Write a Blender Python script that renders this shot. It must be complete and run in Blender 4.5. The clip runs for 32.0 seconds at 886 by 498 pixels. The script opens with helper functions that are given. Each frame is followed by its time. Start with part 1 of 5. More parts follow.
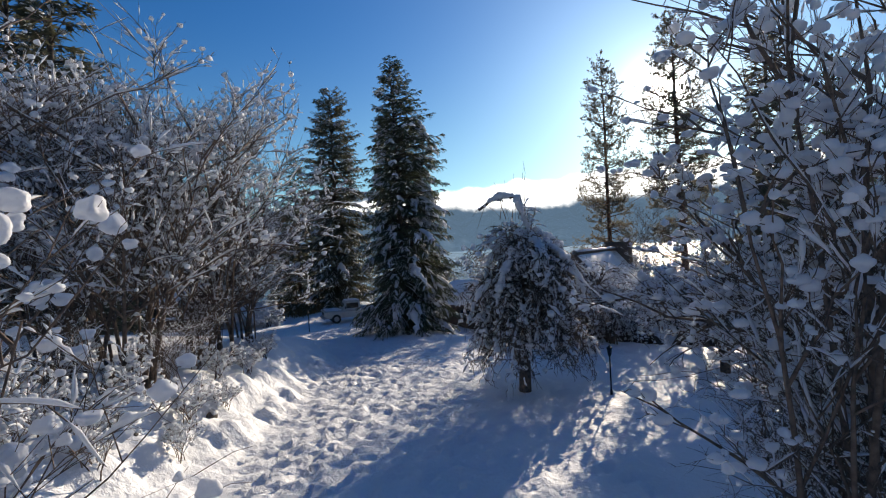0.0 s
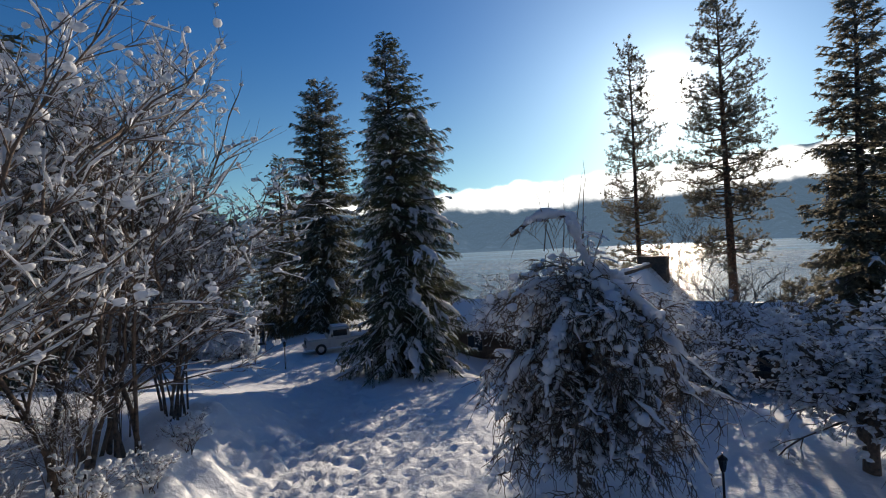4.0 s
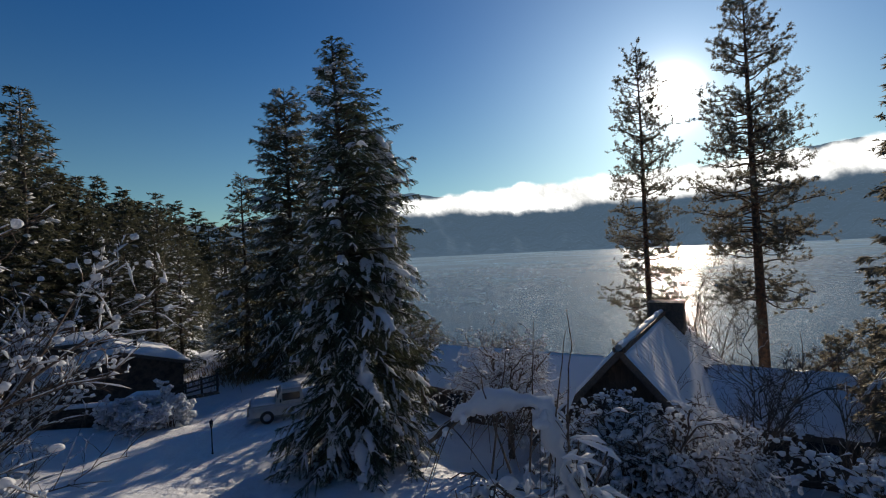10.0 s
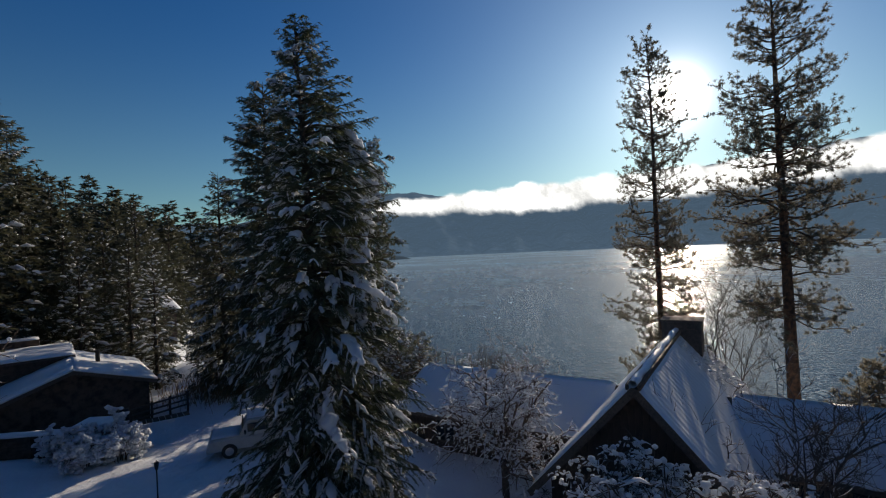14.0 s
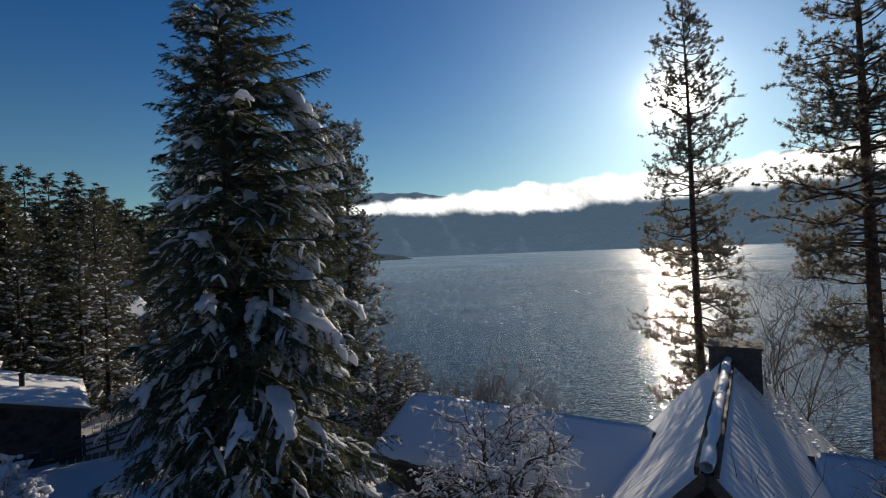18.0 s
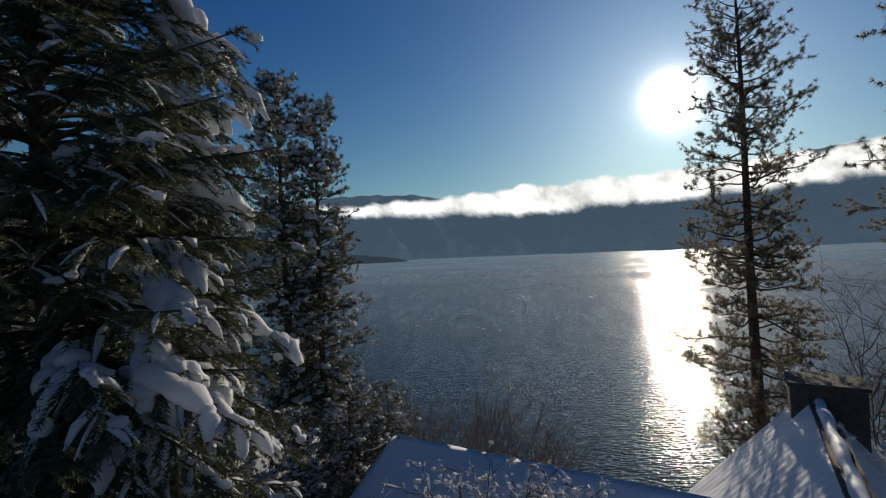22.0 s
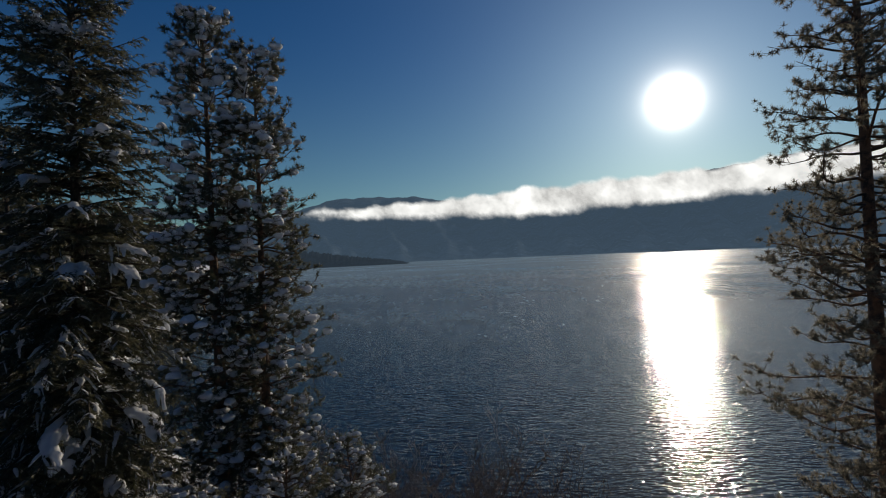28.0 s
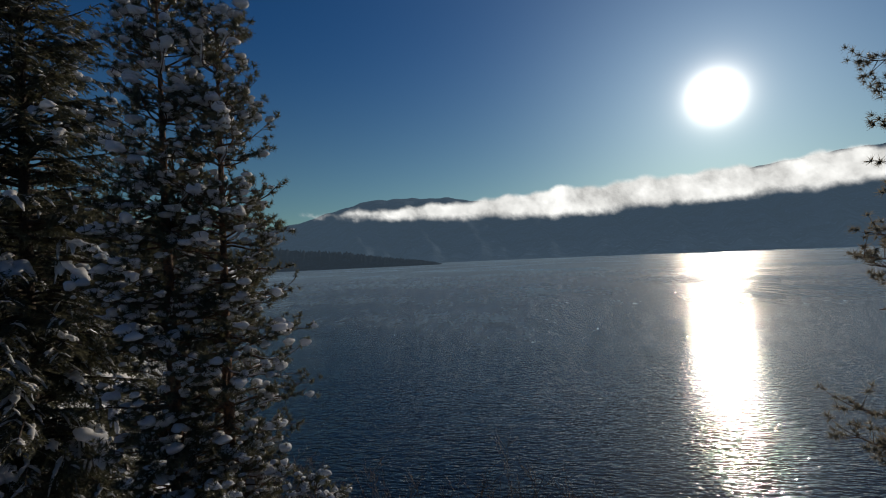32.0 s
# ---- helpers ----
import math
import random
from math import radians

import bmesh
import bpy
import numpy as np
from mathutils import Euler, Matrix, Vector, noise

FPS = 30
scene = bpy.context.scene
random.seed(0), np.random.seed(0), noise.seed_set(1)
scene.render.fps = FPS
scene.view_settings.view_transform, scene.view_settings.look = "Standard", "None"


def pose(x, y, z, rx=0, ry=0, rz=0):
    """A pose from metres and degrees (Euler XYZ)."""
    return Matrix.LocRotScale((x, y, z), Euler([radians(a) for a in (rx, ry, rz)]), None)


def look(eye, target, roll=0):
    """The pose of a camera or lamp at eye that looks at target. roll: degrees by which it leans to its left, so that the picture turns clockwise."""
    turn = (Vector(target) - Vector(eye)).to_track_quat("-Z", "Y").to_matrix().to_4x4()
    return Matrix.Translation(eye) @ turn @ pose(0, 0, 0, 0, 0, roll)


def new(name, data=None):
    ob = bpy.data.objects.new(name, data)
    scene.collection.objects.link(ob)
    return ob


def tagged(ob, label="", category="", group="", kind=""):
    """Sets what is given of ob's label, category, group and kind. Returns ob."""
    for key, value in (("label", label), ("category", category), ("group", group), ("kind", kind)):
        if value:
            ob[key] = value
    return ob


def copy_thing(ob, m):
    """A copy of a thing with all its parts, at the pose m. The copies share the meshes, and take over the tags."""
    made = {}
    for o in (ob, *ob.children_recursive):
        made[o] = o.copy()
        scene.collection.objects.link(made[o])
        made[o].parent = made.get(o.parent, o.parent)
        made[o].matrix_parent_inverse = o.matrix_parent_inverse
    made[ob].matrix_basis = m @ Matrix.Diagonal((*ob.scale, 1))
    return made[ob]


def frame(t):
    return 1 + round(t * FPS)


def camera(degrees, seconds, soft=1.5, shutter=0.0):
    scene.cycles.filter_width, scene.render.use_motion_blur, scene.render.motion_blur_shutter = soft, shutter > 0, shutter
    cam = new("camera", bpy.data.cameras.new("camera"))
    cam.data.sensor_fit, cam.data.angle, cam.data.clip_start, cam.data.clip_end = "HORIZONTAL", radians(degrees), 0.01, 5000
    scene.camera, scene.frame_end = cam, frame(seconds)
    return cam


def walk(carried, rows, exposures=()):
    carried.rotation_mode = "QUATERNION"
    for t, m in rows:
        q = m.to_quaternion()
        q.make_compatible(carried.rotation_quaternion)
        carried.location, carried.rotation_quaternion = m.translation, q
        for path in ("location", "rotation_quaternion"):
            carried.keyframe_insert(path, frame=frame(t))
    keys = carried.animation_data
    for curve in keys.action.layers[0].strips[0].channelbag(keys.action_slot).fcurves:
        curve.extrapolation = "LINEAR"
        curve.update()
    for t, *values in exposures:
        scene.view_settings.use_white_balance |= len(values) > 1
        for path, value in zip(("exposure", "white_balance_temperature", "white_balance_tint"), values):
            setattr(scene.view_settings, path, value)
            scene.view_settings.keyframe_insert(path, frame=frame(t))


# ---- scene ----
cam = camera(84.7, 32.0, soft=1.1)
METRES, EYE, TILT, LEAN, TURN = 38.0, 5.2, 0.0, 2.9, 0.0
ROWS = [
    (0.0, 0.0, 0.0, 0.0, 0.0, 0.0, -0.0),
    (0.5, -0.0019, 0.0307, 0.0005, 0.04, -0.01, -0.09),
    (1.0, -0.0054, 0.0605, 0.0005, 0.03, 0.06, -0.06),
    (1.5, -0.0086, 0.0887, 0.0019, -0.0, 0.13, -0.06),
    (2.0, -0.011, 0.1082, 0.0088, -0.01, 0.11, -0.07),
    (2.5, -0.0113, 0.1229, 0.0138, -0.01, 0.1, -0.09),
    (3.0, -0.0106, 0.1369, 0.0173, 0.01, 0.12, -0.06),
    (3.5, -0.0098, 0.1502, 0.0221, 0.04, 0.14, -0.06),
    (5.5, 0.0033, 0.2005, 0.0486, 0.11, 0.22, -0.07),
    (6.0, 0.0067, 0.2138, 0.0557, 0.17, 0.3, -0.04),
    (6.5, 0.0108, 0.2264, 0.0636, 0.19, 0.29, -0.09),
    (7.0, 0.0148, 0.2377, 0.0719, 0.2, 0.21, -0.14),
    (7.5, 0.0194, 0.2507, 0.0794, 0.24, 0.24, -0.15),
    (8.0, 0.0235, 0.2647, 0.0865, 0.26, 0.25, -0.16),
    (8.5, 0.028, 0.2783, 0.093, 0.33, 0.27, -0.16),
    (9.0, 0.0323, 0.2909, 0.0964, 0.38, 0.33, -0.19),
    (9.5, 0.0361, 0.2992, 0.0965, 0.43, 0.32, -0.18),
    (10.0, 0.0397, 0.3084, 0.0969, 0.47, 0.31, -0.19),
    (10.5, 0.0431, 0.318, 0.0989, 0.48, 0.28, -0.2),
    (11.0, 0.0469, 0.3272, 0.1021, 0.52, 0.31, -0.22),
    (11.5, 0.0504, 0.3357, 0.1058, 0.56, 0.33, -0.22),
    (12.0, 0.0534, 0.3445, 0.1077, 0.58, 0.32, -0.21),
    (12.5, 0.0557, 0.3542, 0.1087, 0.64, 0.28, -0.24),
    (13.0, 0.0573, 0.3657, 0.1105, 0.68, 0.24, -0.27),
    (13.5, 0.0584, 0.3792, 0.1121, 0.7, 0.21, -0.28),
    (14.0, 0.0594, 0.3941, 0.1134, 0.73, 0.22, -0.3),
    (14.5, 0.0606, 0.4086, 0.115, 0.76, 0.19, -0.33),
    (16.5, 0.0704, 0.4808, 0.1204, 1.11, 0.16, -0.45),
    (17.0, 0.0714, 0.5018, 0.1206, 1.06, 0.16, -0.48),
    (17.5, 0.0726, 0.523, 0.1205, 1.02, 0.2, -0.52),
    (18.0, 0.0734, 0.5437, 0.1208, 0.98, 0.22, -0.49),
    (18.5, 0.0736, 0.5636, 0.1212, 0.96, 0.28, -0.48),
    (19.0, 0.0745, 0.5826, 0.1221, 0.88, 0.3, -0.53),
    (19.5, 0.0759, 0.6013, 0.1232, 0.79, 0.31, -0.53),
    (20.0, 0.0774, 0.6192, 0.1235, 0.72, 0.37, -0.49),
    (20.5, 0.0785, 0.6371, 0.1233, 0.68, 0.41, -0.48),
    (21.0, 0.0783, 0.6554, 0.1228, 0.56, 0.45, -0.48),
    (21.5, 0.0787, 0.6733, 0.1221, 0.6, 0.47, -0.5),
    (22.0, 0.0786, 0.691, 0.1215, 0.57, 0.51, -0.49),
    (22.5, 0.0781, 0.7082, 0.1211, 0.56, 0.52, -0.49),
    (23.0, 0.0778, 0.725, 0.1211, 0.55, 0.54, -0.52),
    (23.5, 0.078, 0.7411, 0.1216, 0.56, 0.53, -0.56),
    (24.0, 0.0775, 0.7571, 0.1218, 0.55, 0.55, -0.56),
    (24.5, 0.0777, 0.7728, 0.122, 0.56, 0.55, -0.6),
    (25.0, 0.0791, 0.788, 0.1222, 0.63, 0.55, -0.62),
    (25.5, 0.0805, 0.8034, 0.1219, 0.69, 0.6, -0.6),
    (28.0, 0.093, 0.8657, 0.1212, 0.8, 0.73, -0.43),
    (28.5, 0.0965, 0.8772, 0.1208, 0.93, 0.77, -0.43),
    (29.0, 0.1003, 0.8887, 0.1199, 1.06, 0.81, -0.43),
    (29.5, 0.1043, 0.9001, 0.1188, 1.2, 0.86, -0.41),
    (30.0, 0.1078, 0.9111, 0.1184, 1.32, 0.89, -0.41),
    (30.5, 0.1119, 0.9213, 0.1182, 1.44, 0.92, -0.44),
    (31.0, 0.1162, 0.9316, 0.118, 1.55, 0.95, -0.46),
    (31.5, 0.1202, 0.9428, 0.1178, 2.11, 0.91, -0.43),
    (32.0, 0.1224, 0.9574, 0.1179, 4.7, 0.8, -0.42),
]
EXPOSURES = [(0.0, 1.05, 7150, 12), (1.3, 1.0, 7150, 12), (2.2, 0.87, 7150, 12), (3.5, 0.8, 7150, 12), (6.0, 0.55, 7150, 12), (9.0, 0.41, 7150, 12), (13.0, 0.33, 7150, 12), (14.0, 0.27, 7150, 12), (18.0, 0.37, 7150, 12), (20.0, 0.29, 7150, 12), (22.0, -0.02, 7150, 12), (25.0, -0.27, 7150, 12), (28.0, -0.32, 7150, 12), (32.0, -0.39, 7150, 12)]
walk(cam, [(t, pose(0, 0, EYE, TILT, LEAN, TURN) @ pose(METRES * x, METRES * y, METRES * z, 90 + pitch, roll, yaw)) for t, x, y, z, yaw, pitch, roll in ROWS], EXPOSURES)

# ---- world, sun, exposure ----
SUN_AZ, SUN_EL = radians(25.3), radians(15.0)
SUN_DIR = Vector((math.sin(SUN_AZ) * math.cos(SUN_EL), math.cos(SUN_AZ) * math.cos(SUN_EL), math.sin(SUN_EL)))


def build_world():
    w = bpy.data.worlds.new("winter_sky")
    w.use_nodes = True
    nt = w.node_tree
    nt.nodes.clear()
    out = nt.nodes.new("ShaderNodeOutputWorld")
    sky = nt.nodes.new("ShaderNodeTexSky")
    sky.sky_type, sky.sun_disc = "NISHITA", False
    sky.sun_elevation, sky.sun_rotation = SUN_EL, SUN_AZ
    sky.altitude, sky.air_density, sky.dust_density, sky.ozone_density = 700, 1.0, 0.35, 2.2
    bg = nt.nodes.new("ShaderNodeBackground")
    bg.inputs["Strength"].default_value = SKY_STRENGTH
    tint = nt.nodes.new("ShaderNodeMix")
    tint.data_type, tint.blend_type = "RGBA", "MULTIPLY"
    tint.inputs["Factor"].default_value = 1.0
    nt.links.new(sky.outputs[0], tint.inputs["A"])
    # deep blue overhead, paler towards the horizon
    where = nt.nodes.new("ShaderNodeTexCoord")
    split = nt.nodes.new("ShaderNodeSeparateXYZ")
    nt.links.new(where.outputs["Generated"], split.inputs[0])
    climb = nt.nodes.new("ShaderNodeMapRange")
    climb.interpolation_type = "SMOOTHSTEP"
    climb.inputs["From Min"].default_value, climb.inputs["From Max"].default_value = 0.02, 0.48
    nt.links.new(split.outputs["Z"], climb.inputs["Value"])
    shade = nt.nodes.new("ShaderNodeMix")
    shade.data_type = "RGBA"
    shade.inputs["A"].default_value, shade.inputs["B"].default_value = SKY_LOW, SKY_TINT
    nt.links.new(climb.outputs[0], shade.inputs["Factor"])
    nt.links.new(shade.outputs["Result"], tint.inputs["B"])
    nt.links.new(tint.outputs["Result"], bg.inputs[0])
    # the sun's glare, added to the sky as a bright aureole round it
    co = nt.nodes.new("ShaderNodeTexCoord")
    dot = nt.nodes.new("ShaderNodeVectorMath")
    dot.operation = "DOT_PRODUCT"
    dot.inputs[1].default_value = SUN_DIR
    nt.links.new(co.outputs["Generated"], dot.inputs[0])
    shader = bg
    for colour, layers in AUREOLE:
        total = None
        for power, gain in layers:
            clamp = nt.nodes.new("ShaderNodeMath")
            clamp.operation, clamp.inputs[1].default_value = "MAXIMUM", 0.0
            nt.links.new(dot.outputs["Value"], clamp.inputs[0])
            p = nt.nodes.new("ShaderNodeMath")
            p.operation, p.inputs[1].default_value = "POWER", power
            nt.links.new(clamp.outputs[0], p.inputs[0])
            m = nt.nodes.new("ShaderNodeMath")
            m.operation, m.inputs[1].default_value = "MULTIPLY", gain
            nt.links.new(p.outputs[0], m.inputs[0])
            if total is None:
                total = m
            else:
                a = nt.nodes.new("ShaderNodeMath")
                a.operation = "ADD"
                nt.links.new(total.outputs[0], a.inputs[0])
                nt.links.new(m.outputs[0], a.inputs[1])
                total = a
        glow = nt.nodes.new("ShaderNodeBackground")
        glow.inputs["Color"].default_value = (*colour, 1)
        nt.links.new(total.outputs[0], glow.inputs["Strength"])
        add = nt.nodes.new("ShaderNodeAddShader")
        nt.links.new(shader.outputs[0], add.inputs[0])
        nt.links.new(glow.outputs[0], add.inputs[1])
        shader = add
    nt.links.new(shader.outputs[0], out.inputs[0])
    scene.world = w


SKY_STRENGTH, SKY_TINT, SKY_LOW = 0.057, (0.15, 0.60, 1.08, 1), (0.62, 0.93, 1.0, 1)
AUREOLE = (((1.0, 0.97, 0.92), ((2600, 6.0), (900, 1.1), (200, 0.17))), ((0.80, 0.92, 1.0), ((34, 0.20), (9, 0.08))))
build_world()
sun = new("sun", bpy.data.lights.new("sun", "SUN"))
sun.data.energy, sun.data.angle, sun.data.color = 3.05, radians(0.55), (1.0, 0.90, 0.76)
sun.matrix_world = look(SUN_DIR * 200, (0, 0, 0))


# ---- materials ----
def material(name, base, rough=0.8, metal=0.0, grain=(), bump=(), spec=0.5, transmit=0.0, sheen=0.0):
    """grain: (scale, colour, low, high) layers mixed over base by noise; bump: (scale, height in metres) layers."""
    mat = bpy.data.materials.new(name)
    mat.use_nodes = True
    nt = mat.node_tree
    b = nt.nodes["Principled BSDF"]
    b.inputs["Roughness"].default_value, b.inputs["Metallic"].default_value = rough, metal
    b.inputs["Specular IOR Level"].default_value = spec
    b.inputs["Base Color"].default_value = (*base, 1)
    co = nt.nodes.new("ShaderNodeTexCoord")
    last = None
    for scale, colour, low, high in grain:
        n = nt.nodes.new("ShaderNodeTexNoise")
        n.inputs["Scale"].default_value, n.inputs["Detail"].default_value = scale, 5
        nt.links.new(co.outputs["Object"], n.inputs["Vector"])
        r = nt.nodes.new("ShaderNodeMapRange")
        r.inputs["From Min"].default_value, r.inputs["From Max"].default_value = low, high
        nt.links.new(n.outputs["Fac"], r.inputs["Value"])
        mix = nt.nodes.new("ShaderNodeMix")
        mix.data_type = "RGBA"
        nt.links.new(r.outputs[0], mix.inputs["Factor"])
        if last is None:
            mix.inputs["A"].default_value = (*base, 1)
        else:
            nt.links.new(last.outputs["Result"], mix.inputs["A"])
        mix.inputs["B"].default_value = (*colour, 1)
        last = mix
    if last:
        nt.links.new(last.outputs["Result"], b.inputs["Base Color"])
    prev = None
    for scale, height in bump:
        n = nt.nodes.new("ShaderNodeTexNoise")
        n.inputs["Scale"].default_value, n.inputs["Detail"].default_value = scale, 4
        nt.links.new(co.outputs["Object"], n.inputs["Vector"])
        bm_ = nt.nodes.new("ShaderNodeBump")
        bm_.inputs["Distance"].default_value = height
        bm_.inputs["Strength"].default_value = 1.0
        nt.links.new(n.outputs["Fac"], bm_.inputs["Height"])
        if prev:
            nt.links.new(prev.outputs[0], bm_.inputs["Normal"])
        prev = bm_
    if prev:
        nt.links.new(prev.outputs[0], b.inputs["Normal"])
    return mat


def vary_by_island(mat, amount=0.35, hue=0.03):
    """Small changes of brightness from piece to piece of one mesh."""
    nt = mat.node_tree
    b = nt.nodes["Principled BSDF"]
    g = nt.nodes.new("ShaderNodeNewGeometry")
    h = nt.nodes.new("ShaderNodeHueSaturation")
    r = nt.nodes.new("ShaderNodeMapRange")
    r.inputs["To Min"].default_value, r.inputs["To Max"].default_value = 1 - amount, 1 + amount
    nt.links.new(g.outputs["Random Per Island"], r.inputs["Value"])
    nt.links.new(r.outputs[0], h.inputs["Value"])
    link = b.inputs["Base Color"].links
    if link:
        nt.links.new(link[0].from_socket, h.inputs["Color"])
    else:
        h.inputs["Color"].default_value = b.inputs["Base Color"].default_value
    nt.links.new(h.outputs[0], b.inputs["Base Color"])


def leaf_light(mat, colour, share):
    """Lets some light through thin needles or snow crystals."""
    nt = mat.node_tree
    b = nt.nodes["Principled BSDF"]
    out = nt.nodes["Material Output"]
    t = nt.nodes.new("ShaderNodeBsdfTranslucent")
    t.inputs["Color"].default_value = (*colour, 1)
    mix = nt.nodes.new("ShaderNodeMixShader")
    mix.inputs[0].default_value = share
    nt.links.new(b.outputs[0], mix.inputs[1])
    nt.links.new(t.outputs[0], mix.inputs[2])
    nt.links.new(mix.outputs[0], out.inputs["Surface"])


M_SNOW = material("snow_cover", (0.82, 0.84, 0.87), 0.65, grain=((0.6, (0.78, 0.80, 0.84), 0.4, 0.7),), bump=((1.2, 0.10), (6.0, 0.045), (28.0, 0.014)), spec=0.3)
M_LUMP = material("snow_lump", (0.84, 0.86, 0.89), 0.6, bump=((4.0, 0.04), (22.0, 0.010)), spec=0.3)
leaf_light(M_LUMP, (0.80, 0.83, 0.88), 0.42)
M_ROOFSNOW = material("roof_snow", (0.83, 0.85, 0.88), 0.6, bump=((0.8, 0.02), (9.0, 0.006), (40.0, 0.003)), spec=0.2)
M_BARK = material("fir_bark", (0.075, 0.055, 0.042), 0.9, grain=((9, (0.03, 0.022, 0.018), 0.42, 0.6), (30, (0.12, 0.09, 0.07), 0.55, 0.75)), bump=((14, 0.03), (60, 0.008)))
M_PINEBARK = material("pine_bark", (0.16, 0.085, 0.05), 0.9, grain=((5, (0.05, 0.032, 0.024), 0.42, 0.58), (24, (0.24, 0.13, 0.075), 0.55, 0.75)), bump=((7, 0.05), (40, 0.01)))
M_SHRUB = material("shrub_bark", (0.17, 0.12, 0.09), 0.85, grain=((9, (0.055, 0.04, 0.033), 0.4, 0.65), (40, (0.18, 0.14, 0.11), 0.58, 0.75)), bump=((50, 0.005),))
M_FIR = material("fir_needles", (0.105, 0.112, 0.07), 0.6, grain=((0.9, (0.052, 0.07, 0.044), 0.4, 0.65),))
vary_by_island(M_FIR)
leaf_light(M_FIR, (0.10, 0.12, 0.045), 0.25)
M_WOODFIR = material("woodland_needles", (0.062, 0.072, 0.048), 0.6, grain=((0.5, (0.04, 0.046, 0.032), 0.4, 0.65),))
vary_by_island(M_WOODFIR)
leaf_light(M_WOODFIR, (0.12, 0.12, 0.07), 0.28)
M_PINE = material("pine_needles", (0.105, 0.105, 0.075), 0.55, grain=((0.8, (0.045, 0.056, 0.032), 0.4, 0.65),))
vary_by_island(M_PINE)
leaf_light(M_PINE, (0.29, 0.265, 0.21), 0.48)
M_BANKPINE = material("dark_pine_needles", (0.085, 0.092, 0.062), 0.6, grain=((0.8, (0.048, 0.056, 0.04), 0.4, 0.65),))
vary_by_island(M_BANKPINE)
leaf_light(M_BANKPINE, (0.16, 0.155, 0.09), 0.3)
M_WOOD = material("dark_timber", (0.11, 0.072, 0.054), 0.8, grain=((3, (0.035, 0.022, 0.017), 0.4, 0.65), (22, (0.08, 0.05, 0.036), 0.55, 0.75)), bump=((20, 0.006),))
M_TRIM = material("weathered_fascia", (0.13, 0.10, 0.08), 0.75, grain=((14, (0.08, 0.06, 0.05), 0.4, 0.65),), bump=((30, 0.003),))
M_STONE = material("chimney_stone", (0.10, 0.085, 0.075), 0.9, grain=((6, (0.06, 0.05, 0.045), 0.4, 0.65), (25, (0.16, 0.14, 0.12), 0.55, 0.75)), bump=((12, 0.02), (50, 0.005)))
M_SHINGLE = material("wood_shingle", (0.17, 0.12, 0.085), 0.8, grain=((8, (0.09, 0.065, 0.05), 0.4, 0.65), (6, (0.80, 0.83, 0.86), 0.34, 0.50)), bump=((40, 0.004),))
M_GLASS = material("window_glass", (0.02, 0.025, 0.03), 0.05, spec=0.6)
M_IRON = material("black_iron", (0.02, 0.02, 0.022), 0.5, metal=0.6, bump=((80, 0.001),))
M_REED = material("dry_reed", (0.30, 0.20, 0.10), 0.9, grain=((6, (0.2, 0.13, 0.07), 0.4, 0.65),))
M_PAINT = material("white_truck_paint", (0.42, 0.43, 0.42), 0.3, grain=((3, (0.34, 0.34, 0.33), 0.5, 0.75),))
M_RUBBER = material("tyre_rubber", (0.02, 0.02, 0.02), 0.8)
M_CHROME = material("dull_steel", (0.45, 0.45, 0.46), 0.35, metal=1.0)


# ---- mesh helpers ----
def raw(name, V, F, mat, parent=None, smooth=True):
    """One mesh object from arrays of points and triangles."""
    V, F = np.asarray(V, dtype=np.float32).reshape(-1, 3), np.asarray(F, dtype=np.int32).reshape(-1, 3)
    me = bpy.data.meshes.new(name)
    me.vertices.add(len(V))
    me.vertices.foreach_set("co", V.ravel())
    me.loops.add(F.size)
    me.loops.foreach_set("vertex_index", F.ravel())
    me.polygons.add(len(F))
    me.polygons.foreach_set("loop_start", np.arange(len(F), dtype=np.int32) * 3)
    me.polygons.foreach_set("use_smooth", np.full(len(F), smooth))
    me.update(calc_edges=True)
    me.materials.append(mat)
    ob = new(name, me)
    if parent:
        ob.parent = parent
    return ob


def part(name, bm, mat, parent=None, label=""):
    me = bpy.data.meshes.new(name)
    bm.to_mesh(me)
    bm.free()
    me.materials.append(mat)
    ob = new(name, me)
    if parent:
        ob.parent = parent
    if label:
        ob["label"] = label
    return ob


def join(chunks):
    V, F, n = [], [], 0
    for v, f in chunks:
        V.append(v)
        F.append(f + n)
        n += len(v)
    return np.concatenate(V), np.concatenate(F)


def unit(a):
    return a / np.maximum(np.linalg.norm(a, axis=-1, keepdims=True), 1e-9)


def tubes(P, R, sides=4, flat=1.0):
    """Tubes along N polylines of K points: P (N,K,3), R (N,K). flat squashes them along z."""
    N, K, _ = P.shape
    T = unit(np.gradient(P, axis=1))
    up = np.where(np.abs(T[..., 2:3]) > 0.9, np.array([1.0, 0, 0]), np.array([0, 0, 1.0]))
    A = unit(np.cross(T, up))
    B = np.cross(A, T)
    ang = np.arange(sides) * 2 * np.pi / sides
    ring = A[:, :, None] * np.cos(ang)[:, None] + B[:, :, None] * (np.sin(ang)[:, None] * flat)
    V = P[:, :, None] + ring * R[:, :, None, None]
    idx = np.arange(N * K * sides).reshape(N, K, sides)
    a, b = idx[:, :-1], idx[:, 1:]
    a2, b2 = np.roll(a, -1, axis=2), np.roll(b, -1, axis=2)
    F = np.stack([np.stack([a, a2, b2], -1), np.stack([a, b2, b], -1)], -2)
    return V.reshape(-1, 3), F.reshape(-1, 3)


